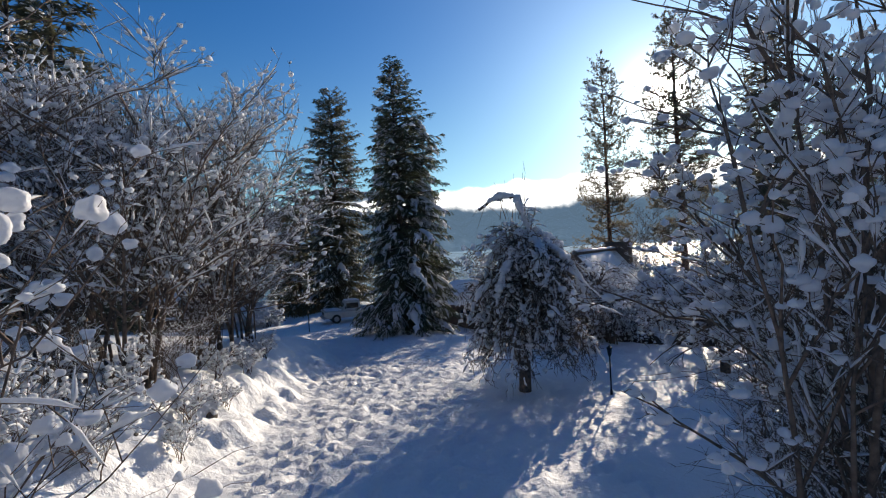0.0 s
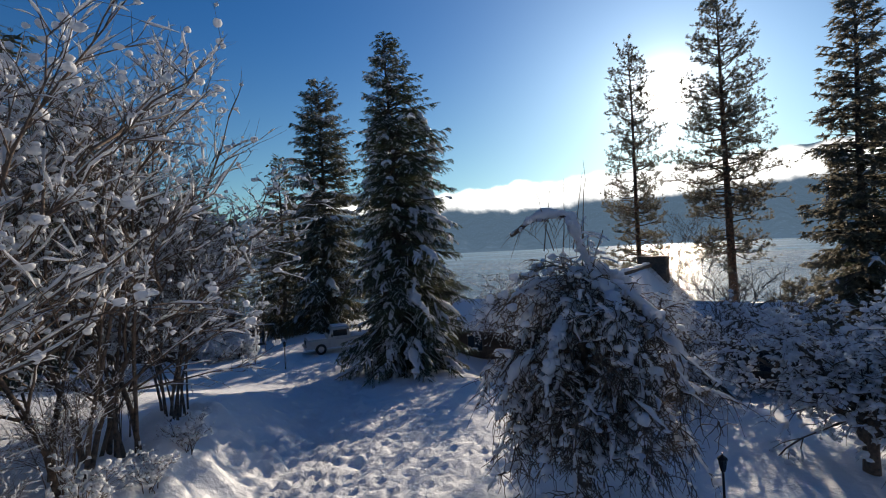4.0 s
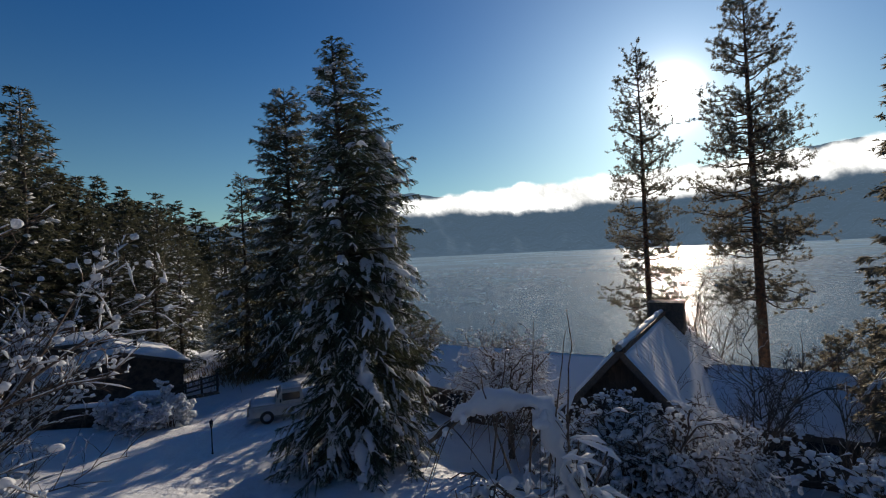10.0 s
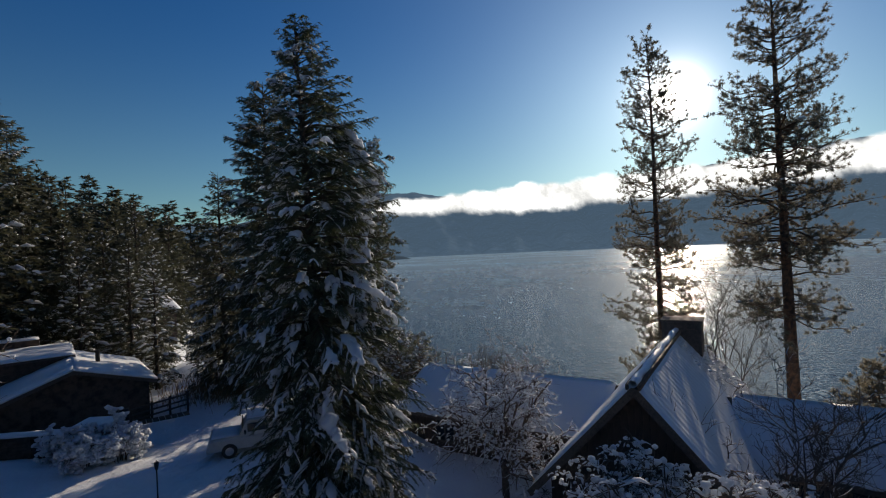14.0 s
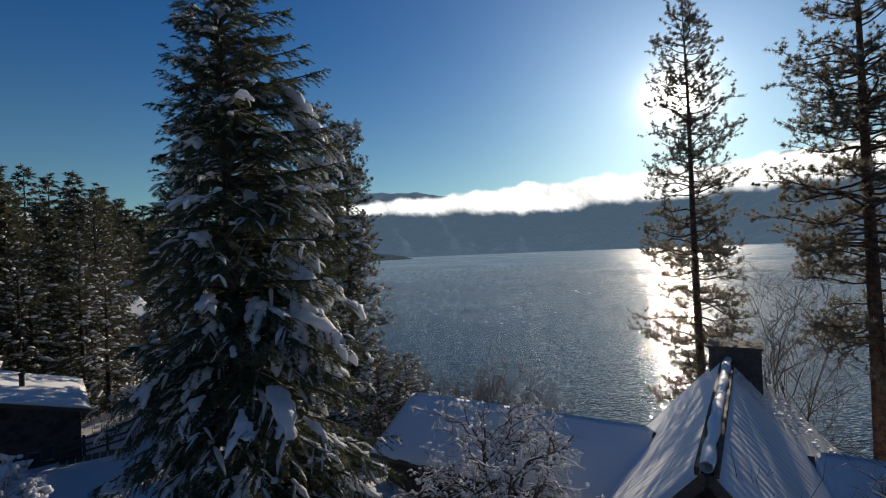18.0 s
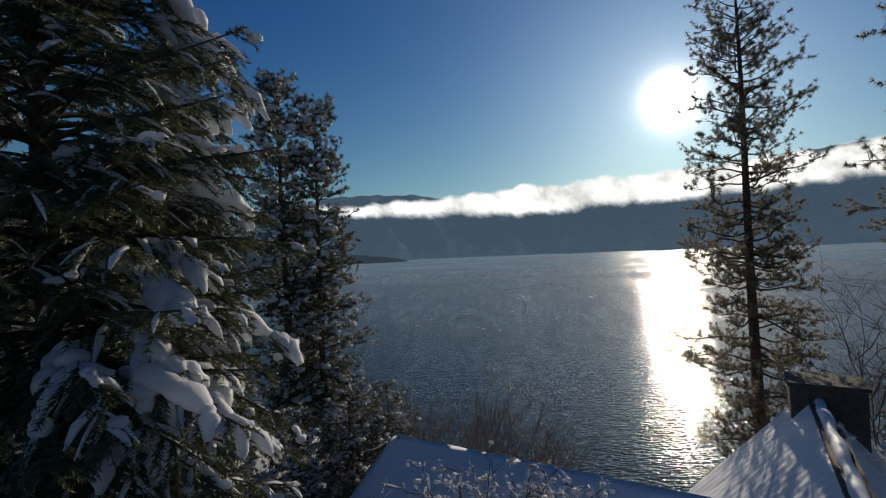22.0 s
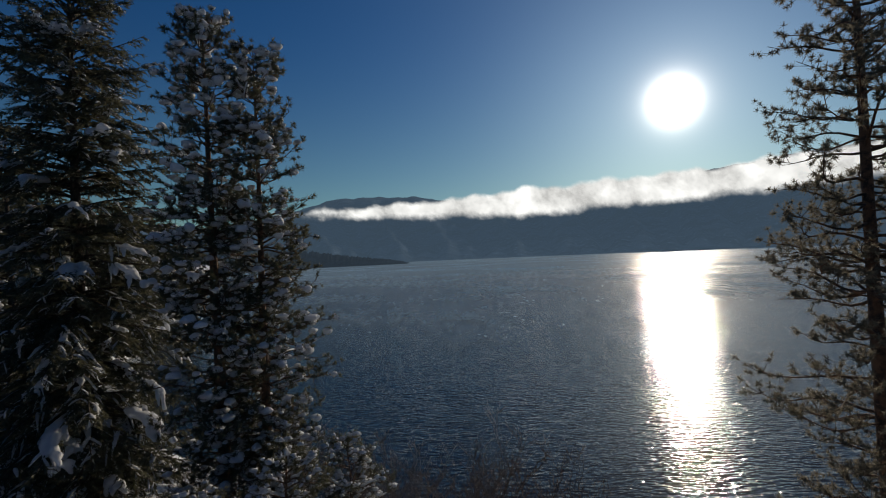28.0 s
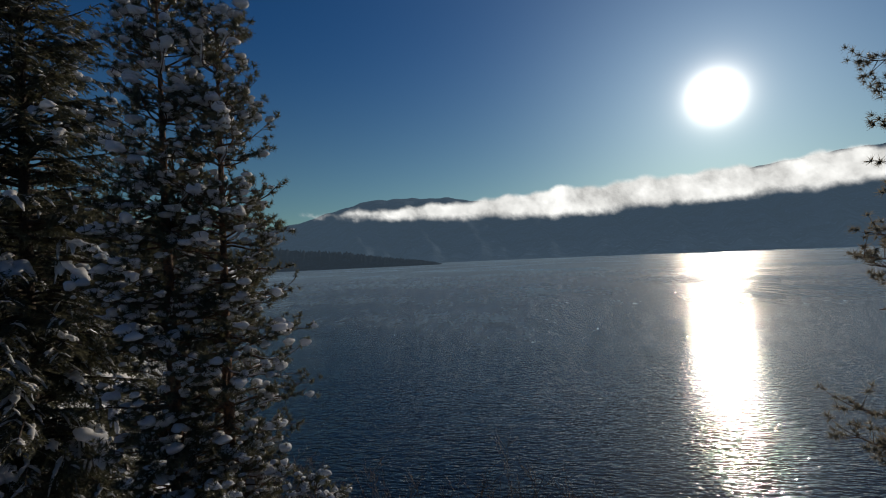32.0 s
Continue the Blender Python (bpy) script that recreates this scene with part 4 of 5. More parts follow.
fir("fir_tree", rs(3), at(-16.3, 54.8), top(-16.3, 54.8, 16.7), 2.6, "smaller fir dusted with snow beside taller fir", branches=280, snow=0.4, blade=0.18, detail=0.9, leaf=M_BANKPINE, profile=((0, 0.15), (0.08, 1.0), (0.3, 2.1), (0.6, 2.7), (1, 2.9)))
pine("pine_tree", rs(4), at(-4.9, 51.0), top(-4.9, 51.0, 19.35), 2.45, "dark pine with snow clots standing on the lake bank", branches=280, low=0.08, snow=0.17, clot=1.5, shape=0.42, r0=0.24, needle=0.2, tuft=22, slim=0.15, leaf=M_BANKPINE, lean=(-0.5, 0.3))
pine("pine_tree", rs(5), at(-3.5, 51.5), top(-3.5, 51.5, 17.9), 2.35, "slim dark pine with snow clots on the lake bank", branches=260, low=0.08, snow=0.17, clot=1.5, shape=0.42, r0=0.2, needle=0.2, tuft=22, slim=0.15, leaf=M_BANKPINE)
pine("pine_tree", rs(7), at(16.3, 47.1), top(16.3, 47.1, 23.2), 3.0, "tall slender ponderosa pine backlit on the lake shore", branches=240, low=0.14, snow=0.0, shape=0.35, r0=0.30, needle=0.19, tuft=25, slim=0.11, detail=1.35, lean=(0.15, 0.9))
pine("pine_tree", rs(8), at(20.3, 40.8), top(20.3, 40.8, 24.0), 3.7, "tall ponderosa pine with open crown behind the house", branches=215, low=0.30, snow=0.03, shape=0.5, r0=0.34, needle=0.20, tuft=25, slim=0.11, detail=1.35, lean=(-0.3, 0))
fir("fir_tree", rs(9), at(20.4, 30.0), top(20.4, 30.0, 18.8), 3.1, "tall conifer with open branches beside the house", branches=420, low=0.08, snow=0.14, droop=0.35, taper=0.55, blade=0.19, detail=1.0, leaf=M_PINE)
pine("pine_tree", rs(10), at(27.0, 41.0), top(27.0, 41.0, 3.6), 2.8, "low bushy pine on the bank beyond the house", branches=90, low=0.1, snow=0.05, needle=0.25)
pine("pine_tree", rs(15), at(23.6, 39.5), 6.6, 2.6, "bushy young pine behind the end of the house", branches=120, low=0.05, snow=0.1, needle=0.25)
pine("pine_tree", rs(16), at(26.6, 37.6), 8.0, 3.0, "bushy pine beside the end of the house", branches=130, low=0.05, snow=0.1, needle=0.25)
yp = pine("young_pine", rs(13), at(-1.2, 46.8), 5.0, 2.0, "young pine with snow clots under taller pines", group="young pines on the bank", branches=70, low=0.03, snow=0.55, needle=0.22, leaf=M_BANKPINE)
for x, y, a, sc in ((-3.0, 45.4, 100, 0.8), (0.0, 49.6, 210, 0.95), (-2.6, 50.6, 300, 0.9), (-5.0, 44.6, 30, 0.75)):
    copy_thing(yp, pose(*at(x, y), 0, 0, a) @ Matrix.Scale(sc, 4))
# three firs added mostly out of view, to throw shade on the garden
fir("fir_tree", rs(17), at(25.4, 35.0), 17.0, 3.8, "dark fir close behind other conifers by the house", branches=240, snow=0.2, blade=0.22, detail=0.7)
fir("fir_tree", rs(11), at(27.5, 33.5), 20.0, 4.2, "tall dark fir added beyond the house to shade the ground", branches=240, snow=0.2, blade=0.22, detail=0.7)
fir("fir_tree", rs(12), at(33.5, 41.0), 22.0, 4.4, "tall dark fir added beyond the house to shade the ground", branches=240, snow=0.2, blade=0.22, detail=0.7)


# wooded shore and slope to one side, plus unseen trees added behind
def build_forest():
    shape = ((0, 0.2), (0.05, 0.75), (0.2, 1.7), (0.5, 2.9), (0.8, 3.5), (1, 3.4))
    slim = ((0, 0.2), (0.05, 0.65), (0.2, 1.35), (0.5, 2.2), (0.8, 2.7), (1, 2.7))
    open_ = ((0, 0.25), (0.06, 1.0), (0.2, 1.9), (0.45, 2.9), (0.8, 3.1), (1, 2.4))
    kinds = [
        fir("forest_fir", rs(30), (0, 0, 0), 20, 3.6, "dark fir of the lakeside wood dusted with snow", group="lakeside wood", branches=200, snow=0.45, detail=0.5, blade=0.36, slim=0.3, leaf=M_WOODFIR, apart=False, profile=shape),
        fir("forest_fir", rs(31), (0, 0, 0), 17, 3.0, "slim dark fir of the lakeside wood dusted with snow", group="lakeside wood", branches=190, snow=0.45, detail=0.5, blade=0.34, slim=0.3, leaf=M_WOODFIR, apart=False, profile=slim),
        fir("forest_fir", rs(32), (0, 0, 0), 21, 3.4, "dark open fir of the lakeside wood with snow clots", group="lakeside wood", branches=160, low=0.08, snow=0.45, detail=0.5, blade=0.38, slim=0.3, leaf=M_WOODFIR, apart=False, profile=open_),
        fir("forest_fir", rs(33), (0, 0, 0), 14, 2.7, "younger snowy fir in the lakeside wood", group="lakeside wood", branches=150, snow=0.8, detail=0.42, blade=0.30, slim=0.3, leaf=M_WOODFIR, apart=False, profile=slim),
    ]
    kinds += [
        fir("forest_fir", rs(35), (0, 0, 0), 20, 3.5, "dark distant fir of the lakeside wood", group="lakeside wood", branches=120, snow=0.5, detail=0.22, blade=0.72, slim=0.36, leaf=M_WOODFIR, apart=False, profile=shape),
        fir("forest_fir", rs(36), (0, 0, 0), 17, 3.0, "slim distant fir of the lakeside wood", group="lakeside wood", branches=110, snow=0.5, detail=0.22, blade=0.66, slim=0.36, leaf=M_WOODFIR, apart=False, profile=slim),
    ]
    rng = rs(34)
    spots = [(-34.7, 53.5, 0, 1.31), (-31.5, 40, 2, 1.2), (-37.5, 44, 0, 1.2), (-23.5, 27, 0, 1.2), (-33, 49, 2, 1.0), (-39, 52, 0, 1.2), (-31, 33, 0, 1.1), (-24, 58, 3, 0.9), (-20.5, 60, 3, 0.85), (-27.5, 60, 1, 0.9),
             (-20.8, 26.5, 0, 1.15), (-25, 20, 0, 1.0), (-30, 57, 3, 1.0), (-36, 58, 1, 1.1), (-17.5, 57, 3, 0.75), (-41.0, 60.5, 0, 1.25), (-44.0, 66.0, 2, 1.2), (-38.0, 64.0, 1, 1.2), (-33.5, 62.0, 3, 1.1)]
    # the tall row of the far slope, by where its tops stand
    for x, y, z, k in ((-88, 137, 33.2, 4), (-84, 140, 30.5, 5), (-92.9, 160.2, 29.6, 4), (-96.5, 160, 29.0, 5), (-79, 156.3, 28.1, 5), (-82, 154, 26.5, 4), (-73.5, 157.5, 25.8, 5), (-99, 150, 31.5, 4), (-95, 138, 33.0, 5), (-101, 138, 35.5, 4), (-104, 132, 38, 4), (-86, 150, 27.0, 4), (-70, 158, 22.5, 5), (-67, 162, 21.0, 5)):
        spots.append((x, y, k, (z - gz(x, y)) / (20 if k == 4 else 17)))
    # unseen firs added behind and beside the start, to cut the skylight
    for _ in range(26):
        a = rng.uniform(-2.9, 0.45)
        r = rng.uniform(24, 60)
        x, y = 4 + r * math.cos(a) * 1.1, 4 + r * math.sin(a)
        if not (abs(x) < 14 and y > -12) and not (x > 20 and y > 26):
            spots.append((x, y, int(rng.choice([4, 5])), rng.uniform(0.9, 1.35)))
    y = 60.0
    while y < 240:
        for k in range(6):
            x = -28 - 0.44 * (y - 60) - k * rng.uniform(3.0, 4.6) - rng.uniform(0, 2.5)
            spots.append((x, y + rng.uniform(-2.5, 2.5), int(rng.choice([0, 0, 1, 2, 1, 3])) if y < 90 and k < 2 else int(rng.choice([4, 5])), rng.uniform(0.8, 1.1)))
        y += 5.2 + (y - 60) * 0.025
    todo = {}
    for x, y, k, sc in spots:
        m = Matrix.Translation((x, y, gz(x, y) - 0.2)) @ Matrix.Rotation(rng.uniform(0, 6.28), 4, "Z") @ Matrix.Diagonal((sc * 1.05, sc * 1.05, sc, 1))
        if k in todo:
            copy_thing(kinds[k], m)
        else:
            todo[k] = m
    for k, m in todo.items():
        kinds[k].matrix_basis = m


# ---- shrubs and small trees ----
THICKET = "big leafless shrub loaded with snow on the bank"
TG = "thicket on the bank"
th = shrub("shrub", rs(20), at(-8.6, 17.6), 8.7, 4.3, THICKET, stems=12, kids=(9, 8, 4), thick=0.062, snow=0.045, group=TG, fine=2, lumps=0.10, clots=0.30, cover=0.75, strip=0.92, upright=1.15, twist=0.2)
th2 = shrub("shrub", rs(21), at(-8.6, 13.0), 8.2, 3.3, THICKET, stems=11, kids=(9, 8, 4), thick=0.055, snow=0.046, group=TG, fine=2, lumps=0.10, clots=0.30, cover=0.75, strip=0.92, upright=1.15, twist=0.2)
for ob, x, y, a, sc in ((th, -11.8, 14.5, 80, 1.0), (th2, -8.6, 21.0, 250, 0.70), (th, -13.6, 17.8, 200, 1.0), (th2, -12.2, 9.8, 40, 1.0)):
    copy_thing(ob, pose(*at(x, y), 0, 0, a) @ Matrix.Scale(sc, 4))
low1 = shrub("low_shrub", rs(26), at(-6.8, 12.6), 1.0, 0.9, "low snow-buried shrub at the foot of the bank", stems=7, kids=(5, 4, 2), thick=0.014, snow=0.045, cover=0.6, lumps=0.35, group="low shrubs by the path")
for x, y, a, sc in ((-7.4, 10.8, 50, 1.2), (-6.6, 14.2, 120, 0.8), (-7.4, 15.6, 200, 1.0), (-7.0, 9.4, 280, 1.1), (-8.2, 12.0, 10, 1.3), (-7.9, 8.6, 90, 1.2), (-7.1, 17.2, 160, 0.8), (-6.4, 11.4, 240, 0.7), (-8.8, 10.0, 300, 1.3), (-7.2, 19.0, 30, 0.9)):
    copy_thing(low1, pose(*at(x, y), 0, 0, a) @ Matrix.Scale(sc, 4))
shrub("shrub", rs(22), at(4.2, 5.0), 8.8, 1.5, "tall leafless shrub with thick snow on forked stems", stems=5, kids=(7, 6, 4), thick=0.05, snow=0.048, lumps=0.2, clots=0.4, cover=0.45, strip=0.75, upright=1.3, fine=2)
shrub("shrub", rs(27), at(6.3, 7.2), 8.0, 2.4, "wide leafless shrub with thick snow on its twigs", stems=8, kids=(9, 7, 5), thick=0.055, snow=0.055, lumps=0.3, clots=0.6, cover=0.45, strip=0.7, upright=1.2)
shrub("shrub", rs(28), at(-3.5, 2.5), 6.6, 1.4, "leafless shrub holding large clots of snow", stems=8, kids=(7, 5, 3), thick=0.024, snow=0.05, lumps=0.12, clots=0.26, cover=0.4, strip=0.6, fine=3)
br = shrub("brush", rs(91), at(6.0, 6.4), 4.4, 1.7, "dense brown leafless brush flecked with snow", stems=14, kids=(7, 5, 3), thick=0.02, snow=0.03, cover=0.35, lumps=0.15, group="brush beside the path")
for x, y, a, sc in ((8.2, 8.8, 70, 1.05), (9.8, 11.6, 160, 1.1), (7.4, 4.6, 250, 1.0), (5.0, 5.2, 20, 0.9), (6.6, 8.0, 300, 1.0), (8.8, 6.4, 130, 1.1), (5.2, 7.4, 200, 0.8)):
    copy_thing(br, pose(*at(x, y), 0, 0, a) @ Matrix.Scale(sc, 4))


def bent(points, n):
    """A smooth line of n points through a few given ones."""
    P = np.array(points, float)
    k = np.linspace(0, len(P) - 1, n)
    for _ in range(3):
        Q = np.stack([np.interp(k, np.linspace(0, len(P) - 1, len(P)), P[:, c]) for c in range(3)], -1) if len(P) != n else P
        Q[1:-1] = 0.25 * Q[:-2] + 0.5 * Q[1:-1] + 0.25 * Q[2:]
        P = Q
    return P


def snow_roll(line, width, tree, rng, n=34):
    P = bent(line, n) + np.cumsum(rng.normal(0, 0.02, (n, 3)), 0) * 0.6
    g = np.linspace(0, 1, n)
    w = width * np.sin(np.pi * np.clip(g, 0.03, 0.97)) ** 0.4 * (1 + 0.32 * np.sin(g * rng.uniform(16, 30) + rng.uniform(0, 6)) + rng.normal(0, 0.10, n))
    raw("limb", *tubes(P[None], (0.03 + 0.02 * (1 - g))[None], 7), M_SHRUB, tree)
    P = P + np.array([0, 0, 1.0]) * (w * 0.55)[:, None]
    q = int(8 + 5 * len(line) ** 0.5)
    c, t = along(np.repeat(P[None], q, 0), rng.uniform(0.08, 0.95, q))
    off = unit(np.cross(t, rng.normal(size=(q, 3)))) * width * rng.uniform(0.5, 1.2, (q, 1))
    off[:, 2] = -np.abs(off[:, 2]) * 0.9
    sz = width * rng.uniform(0.35, 0.8, (q, 1))
    pieces = [lumpy(tubes(P[None], w[None], 12, 0.9), P[None], 0.22, 9.0, rng), blobs(c + off, sz * np.array([1.1, 1.0, 1.0]), rng, 3, 0.3)]
    raw("snow_roll", *join(pieces), M_LUMP, tree)
    # twigs hanging from the arch
    q = 40
    c, t = along(np.repeat(P[None], q, 0), rng.uniform(0.1, 1.0, q))
    g2 = np.linspace(0, 1, 5)
    D = unit(rng.normal(size=(q, 3)) * [1, 1, 0.4] + [0, 0, -0.8])
    C = c[:, None] + D[:, None] * (rng.uniform(0.3, 0.9, (q, 1)) * g2)[..., None] - np.array([0, 0, 0.2]) * (g2 ** 2)[None, :, None]
    mass("twig_work", tubes(C, (0.009 * (1.1 - 0.7 * g2))[None].repeat(q, 0), 3), M_SHRUB, tree)


def weeping_tree(x, y):
    """A grafted weeping tree: short trunk, arching limbs and a hanging skirt of twigs."""
    rng = rs(23)
    root = thing("weeping_tree", x, y, gz(x, y), "weeping fruit tree bent under heavy snow", "tree")
    axis_ = bent(((0, 0, -0.3), (0.05, 0, 1.5), (0.1, 0.05, 3.2), (0.3, 0, 4.8), (0.3, 0, 5.6)), 16)
    raw("trunk", *tubes(axis_[None], np.linspace(0.23, 0.06, 16)[None], 12), M_SHRUB, root)
    rolls = (
        ((-1.35, 0.1, 6.6), (-1.0, 0.1, 6.9), (-0.4, 0.0, 7.05), (0.0, 0.0, 6.98), (0.08, -0.05, 6.5), (0.3, -0.1, 5.95), (0.5, -0.1, 5.3)),
        ((0.45, 0, 5.75), (-0.1, -0.1, 5.6), (-0.7, -0.2, 5.3), (-1.1, -0.25, 4.75), (-1.25, -0.25, 4.1)),
        ((0.45, 0, 5.75), (0.9, 0.1, 5.7), (1.4, 0.1, 5.4), (1.8, 0.1, 4.9), (2.0, 0.1, 4.3)),
        ((0.4, -0.1, 5.6), (0.5, -0.8, 5.35), (0.6, -1.3, 4.8), (0.7, -1.6, 4.0)),
        ((0.3, 0.1, 5.5), (0.1, 0.9, 5.2), (-0.1, 1.5, 4.6), (-0.2, 1.8, 3.8)),
        ((0.3, -0.1, 5.2), (-0.3, -0.8, 4.9), (-0.8, -1.3, 4.2), (-1.0, -1.6, 3.4)),
        ((0.5, 0, 5.3), (1.1, -0.5, 5.2), (1.6, -0.9, 4.6), (1.9, -1.1, 3.8), (2.0, -1.2, 3.1)),
        ((0.3, -0.1, 4.4), (-0.8, -0.6, 4.3), (-1.6, -0.9, 3.6), (-2.0, -1.0, 2.7)),
        ((0.3, 0.1, 4.6), (1.4, 0.7, 4.5), (2.2, 1.0, 3.8), (2.5, 1.1, 2.9)),
        ((0.2, 0.1, 3.8), (-1.0, 0.7, 3.8), (-2.0, 1.0, 3.2), (-2.4, 1.1, 2.3)),
        ((0.2, -0.2, 2.3), (1.6, -0.3, 2.65), (2.3, -0.3, 2.95), (3.0, -0.3, 2.9), (3.6, -0.3, 2.6)),
    )
    for line, width in zip(rolls, (0.13, 0.13, 0.14, 0.13, 0.11, 0.12, 0.12, 0.10, 0.11, 0.09, 0.07)):
        snow_roll(line, width, root, rng)
    # dark upright shoots in the top
    g = np.linspace(0, 1, 8)
    for k in range(7):
        a, r, h = rng.uniform(0, 6.28), rng.uniform(0.15, 0.6), rng.uniform(0.7, 1.9)
        S = np.stack([0.25 + r * g * np.cos(a), r * g * np.sin(a), 4.9 + h * g], -1) + rng.normal(0, 0.03, (8, 3)) * g[:, None]
        raw("limb", *tubes(S[None], (0.03 * (1.1 - 0.8 * g))[None], 6), M_SHRUB, root)
        c, t = along(np.repeat(S[None], 14, 0), rng.uniform(0.3, 1, 14))
        e = np.linspace(0, 1, 5)
        D = unit(t * 0.5 + rng.normal(size=(14, 3)))
        C = c[:, None] + D[:, None] * (rng.uniform(0.15, 0.6, (14, 1)) * e)[..., None] - np.array([0, 0, 0.12]) * (e ** 2)[None, :, None]
        mass("twig_work", tubes(C, (0.009 * (1.1 - 0.7 * e))[None].repeat(14, 0), 4), M_SHRUB, root)
        w = 0.035 * rng.uniform(0.3, 1.3, (14, 5)) * np.array([0.5, 1, 1, 1, 0.4])
        mass("snow_load", tubes(C + np.stack([0 * w, 0 * w, w * 0.6], -1), w, 6, 0.85), M_LUMP, root)
    for k in range(5):
        e = np.linspace(0, 1, 9)
        a, h = rng.uniform(0, 6.28), rng.uniform(1.2, 2.4)
        S = np.stack([-0.6 + 0.9 * k / 4 + 0.5 * e * np.cos(a), 0.5 * e * np.sin(a), 6.2 + h * e], -1) + np.cumsum(rng.normal(0, 0.03, (9, 3)), 0) * e[:, None]
        raw("shoot", *tubes(S[None], (0.014 * (1.1 - 0.8 * e))[None], 5), M_SHRUB, root)
    # arching limbs of the dome
    n = 84
    z0 = rng.uniform(2.0, 5.6, n)
    az = np.arange(n) * 2.399 + rng.normal(0, 0.4, n)
    reach = np.interp(z0, [2.0, 3.0, 4.2, 5.6], [1.9, 2.4, 2.3, 1.5]) * rng.uniform(0.45, 1.1, n)
    end = np.clip(z0 - rng.uniform(0.2, 1.7, n), 0.7, 5)
    k = np.linspace(0, 1, 9)
    start, _ = along(np.repeat(axis_[None], n, 0), (z0 + 0.3) / 5.9)
    L = np.stack([start[:, :1] + reach[:, None] * k ** 0.85 * np.cos(az)[:, None], start[:, 1:2] + reach[:, None] * k ** 0.85 * np.sin(az)[:, None],
                  z0[:, None] + rng.uniform(0.1, 0.7, (n, 1)) * np.sin(k * 2.8)[None] + (end - z0)[:, None] * k[None] ** 1.9], -1)
    L += np.cumsum(rng.normal(0, 0.045, L.shape), 1) * k[None, :, None]
    tube_parts("limb", L, (0.035 * (1.1 - 0.8 * k))[None].repeat(n, 0), 6, M_SHRUB, root)
    wood, snowy = [], []
    parents = L
    for kids, length, share, size in ((15, 0.75, 0.17, 0.05), (7, 0.42, 0.09, 0.04)):
        owner = np.repeat(np.arange(len(parents)), kids)
        m = len(owner)
        Q, T = along(parents[owner], rng.uniform(0.15, 1.0, m))
        D = unit(T * 0.45 + unit(rng.normal(size=(m, 3))) * 1.0 + [0, 0, -0.2])
        ln = length * rng.uniform(0.5, 1.3, m)
        g = np.linspace(0, 1, 5)
        C = Q[:, None] + D[:, None] * (ln[:, None] * g)[..., None]
        C[..., 2] -= 0.30 * ln[:, None] * g ** 2
        C += rng.normal(0, 0.045, C.shape) * g[None, :, None]
        wood.append(tubes(C, (0.013 * (1.1 - 0.7 * g))[None].repeat(m, 0), 3))
        pick = np.where(rng.uniform(0, 1, m) < share)[0]
        w = size * rng.uniform(0.5, 1.4, (len(pick), 5)) * np.array([0.4, 1, 1, 0.9, 0.3])
        snowy.append(tubes(C[pick] + np.stack([0 * w, 0 * w, w * 0.6], -1), w, 6, 0.85))
        pick = np.where(rng.uniform(0, 1, m) < share * 1.5)[0]
        c, _ = along(C[pick], rng.uniform(0.2, 1, len(pick)))
        sz = size * rng.uniform(0.7, 2.6, (len(pick), 1))
        snowy.append(blobs(c + sz * [0, 0, 0.6], sz * np.array([1.2, 1.0, 0.9]), rng, 2))
        parents = C
    g = np.linspace(0.2, 0.95, 12)
    pts = np.stack([along(L, np.full(n, v))[0] for v in g], 1)
    w = 0.075 * rng.uniform(0.3, 1.5, pts.shape[:2]) * np.where(rng.uniform(0, 1, (n, 1)) < 0.3, 1, 0.15)
    w[:, [0, -1]] *= 0.3
    pts[..., 2] += w * 0.6
    snowy.append(lumpy(tubes(pts, w, 8, 0.85), pts, 0.16, 8.0, rng))
    mass("twig_work", join(wood), M_SHRUB, root)
    mass("snow_load", join(snowy), M_LUMP, root, "snow clinging along the hanging twigs")


weeping_tree(2.7, 17.5)
for x, y, a, sc in ((-7.7, 13.4, 20, 0.5), (-8.2, 16.2, 110, 0.6), (-9.6, 12.0, 200, 0.6), (-9.2, 19.4, 60, 0.6)):
    copy_thing(br, pose(*at(x, y), 0, 0, a) @ Matrix.Scale(sc, 4))

shrub("fruit_tree", rs(24), at(10.9, 19.2), 5.0, 3.6, "spreading fruit tree with snow-covered twigs", "tree", stems=9, kids=(10, 8, 5), thick=0.15, snow=0.055, weep=0.35, single=True, clots=0.4, cover=0.5)
shrub("fruit_tree", rs(25), at(4.5, 36.4), 6.2, 4.0, "leafless tree with snowy twigs before the long roof", "tree", stems=9, kids=(9, 8, 5), thick=0.10, snow=0.045, single=True, weep=0.3, twist=0.4)
gb = shrub("garden_shrub", rs(29), at(7.9, 28.6), 4.5, 1.8, "dense shrub sagging under snow before the gable", stems=9, kids=(9, 6, 4), thick=0.05, snow=0.06, weep=0.6, lumps=0.25, cover=0.35, clots=0.12, group="shrubs before the house")
for x, y, a, sc in ((9.8, 27.6, 70, 0.95), (6.2, 29.0, 150, 0.8), (7.4, 26.6, 230, 1.1), (11.2, 28.6, 300, 0.8), (8.8, 25.8, 20, 0.8)):
    copy_thing(gb, pose(*at(x, y), 0, 0, a) @ Matrix.Scale(sc, 4))
bare = shrub("bare_bush", rs(40), at(4.5, 52.0), 5.6, 2.6, "bare upright bush on the bank above the water", stems=13, kids=(8, 5, 3), thick=0.03, snow=0.0, group="bare bushes on the lake bank", upright=1.6, least=0.009)
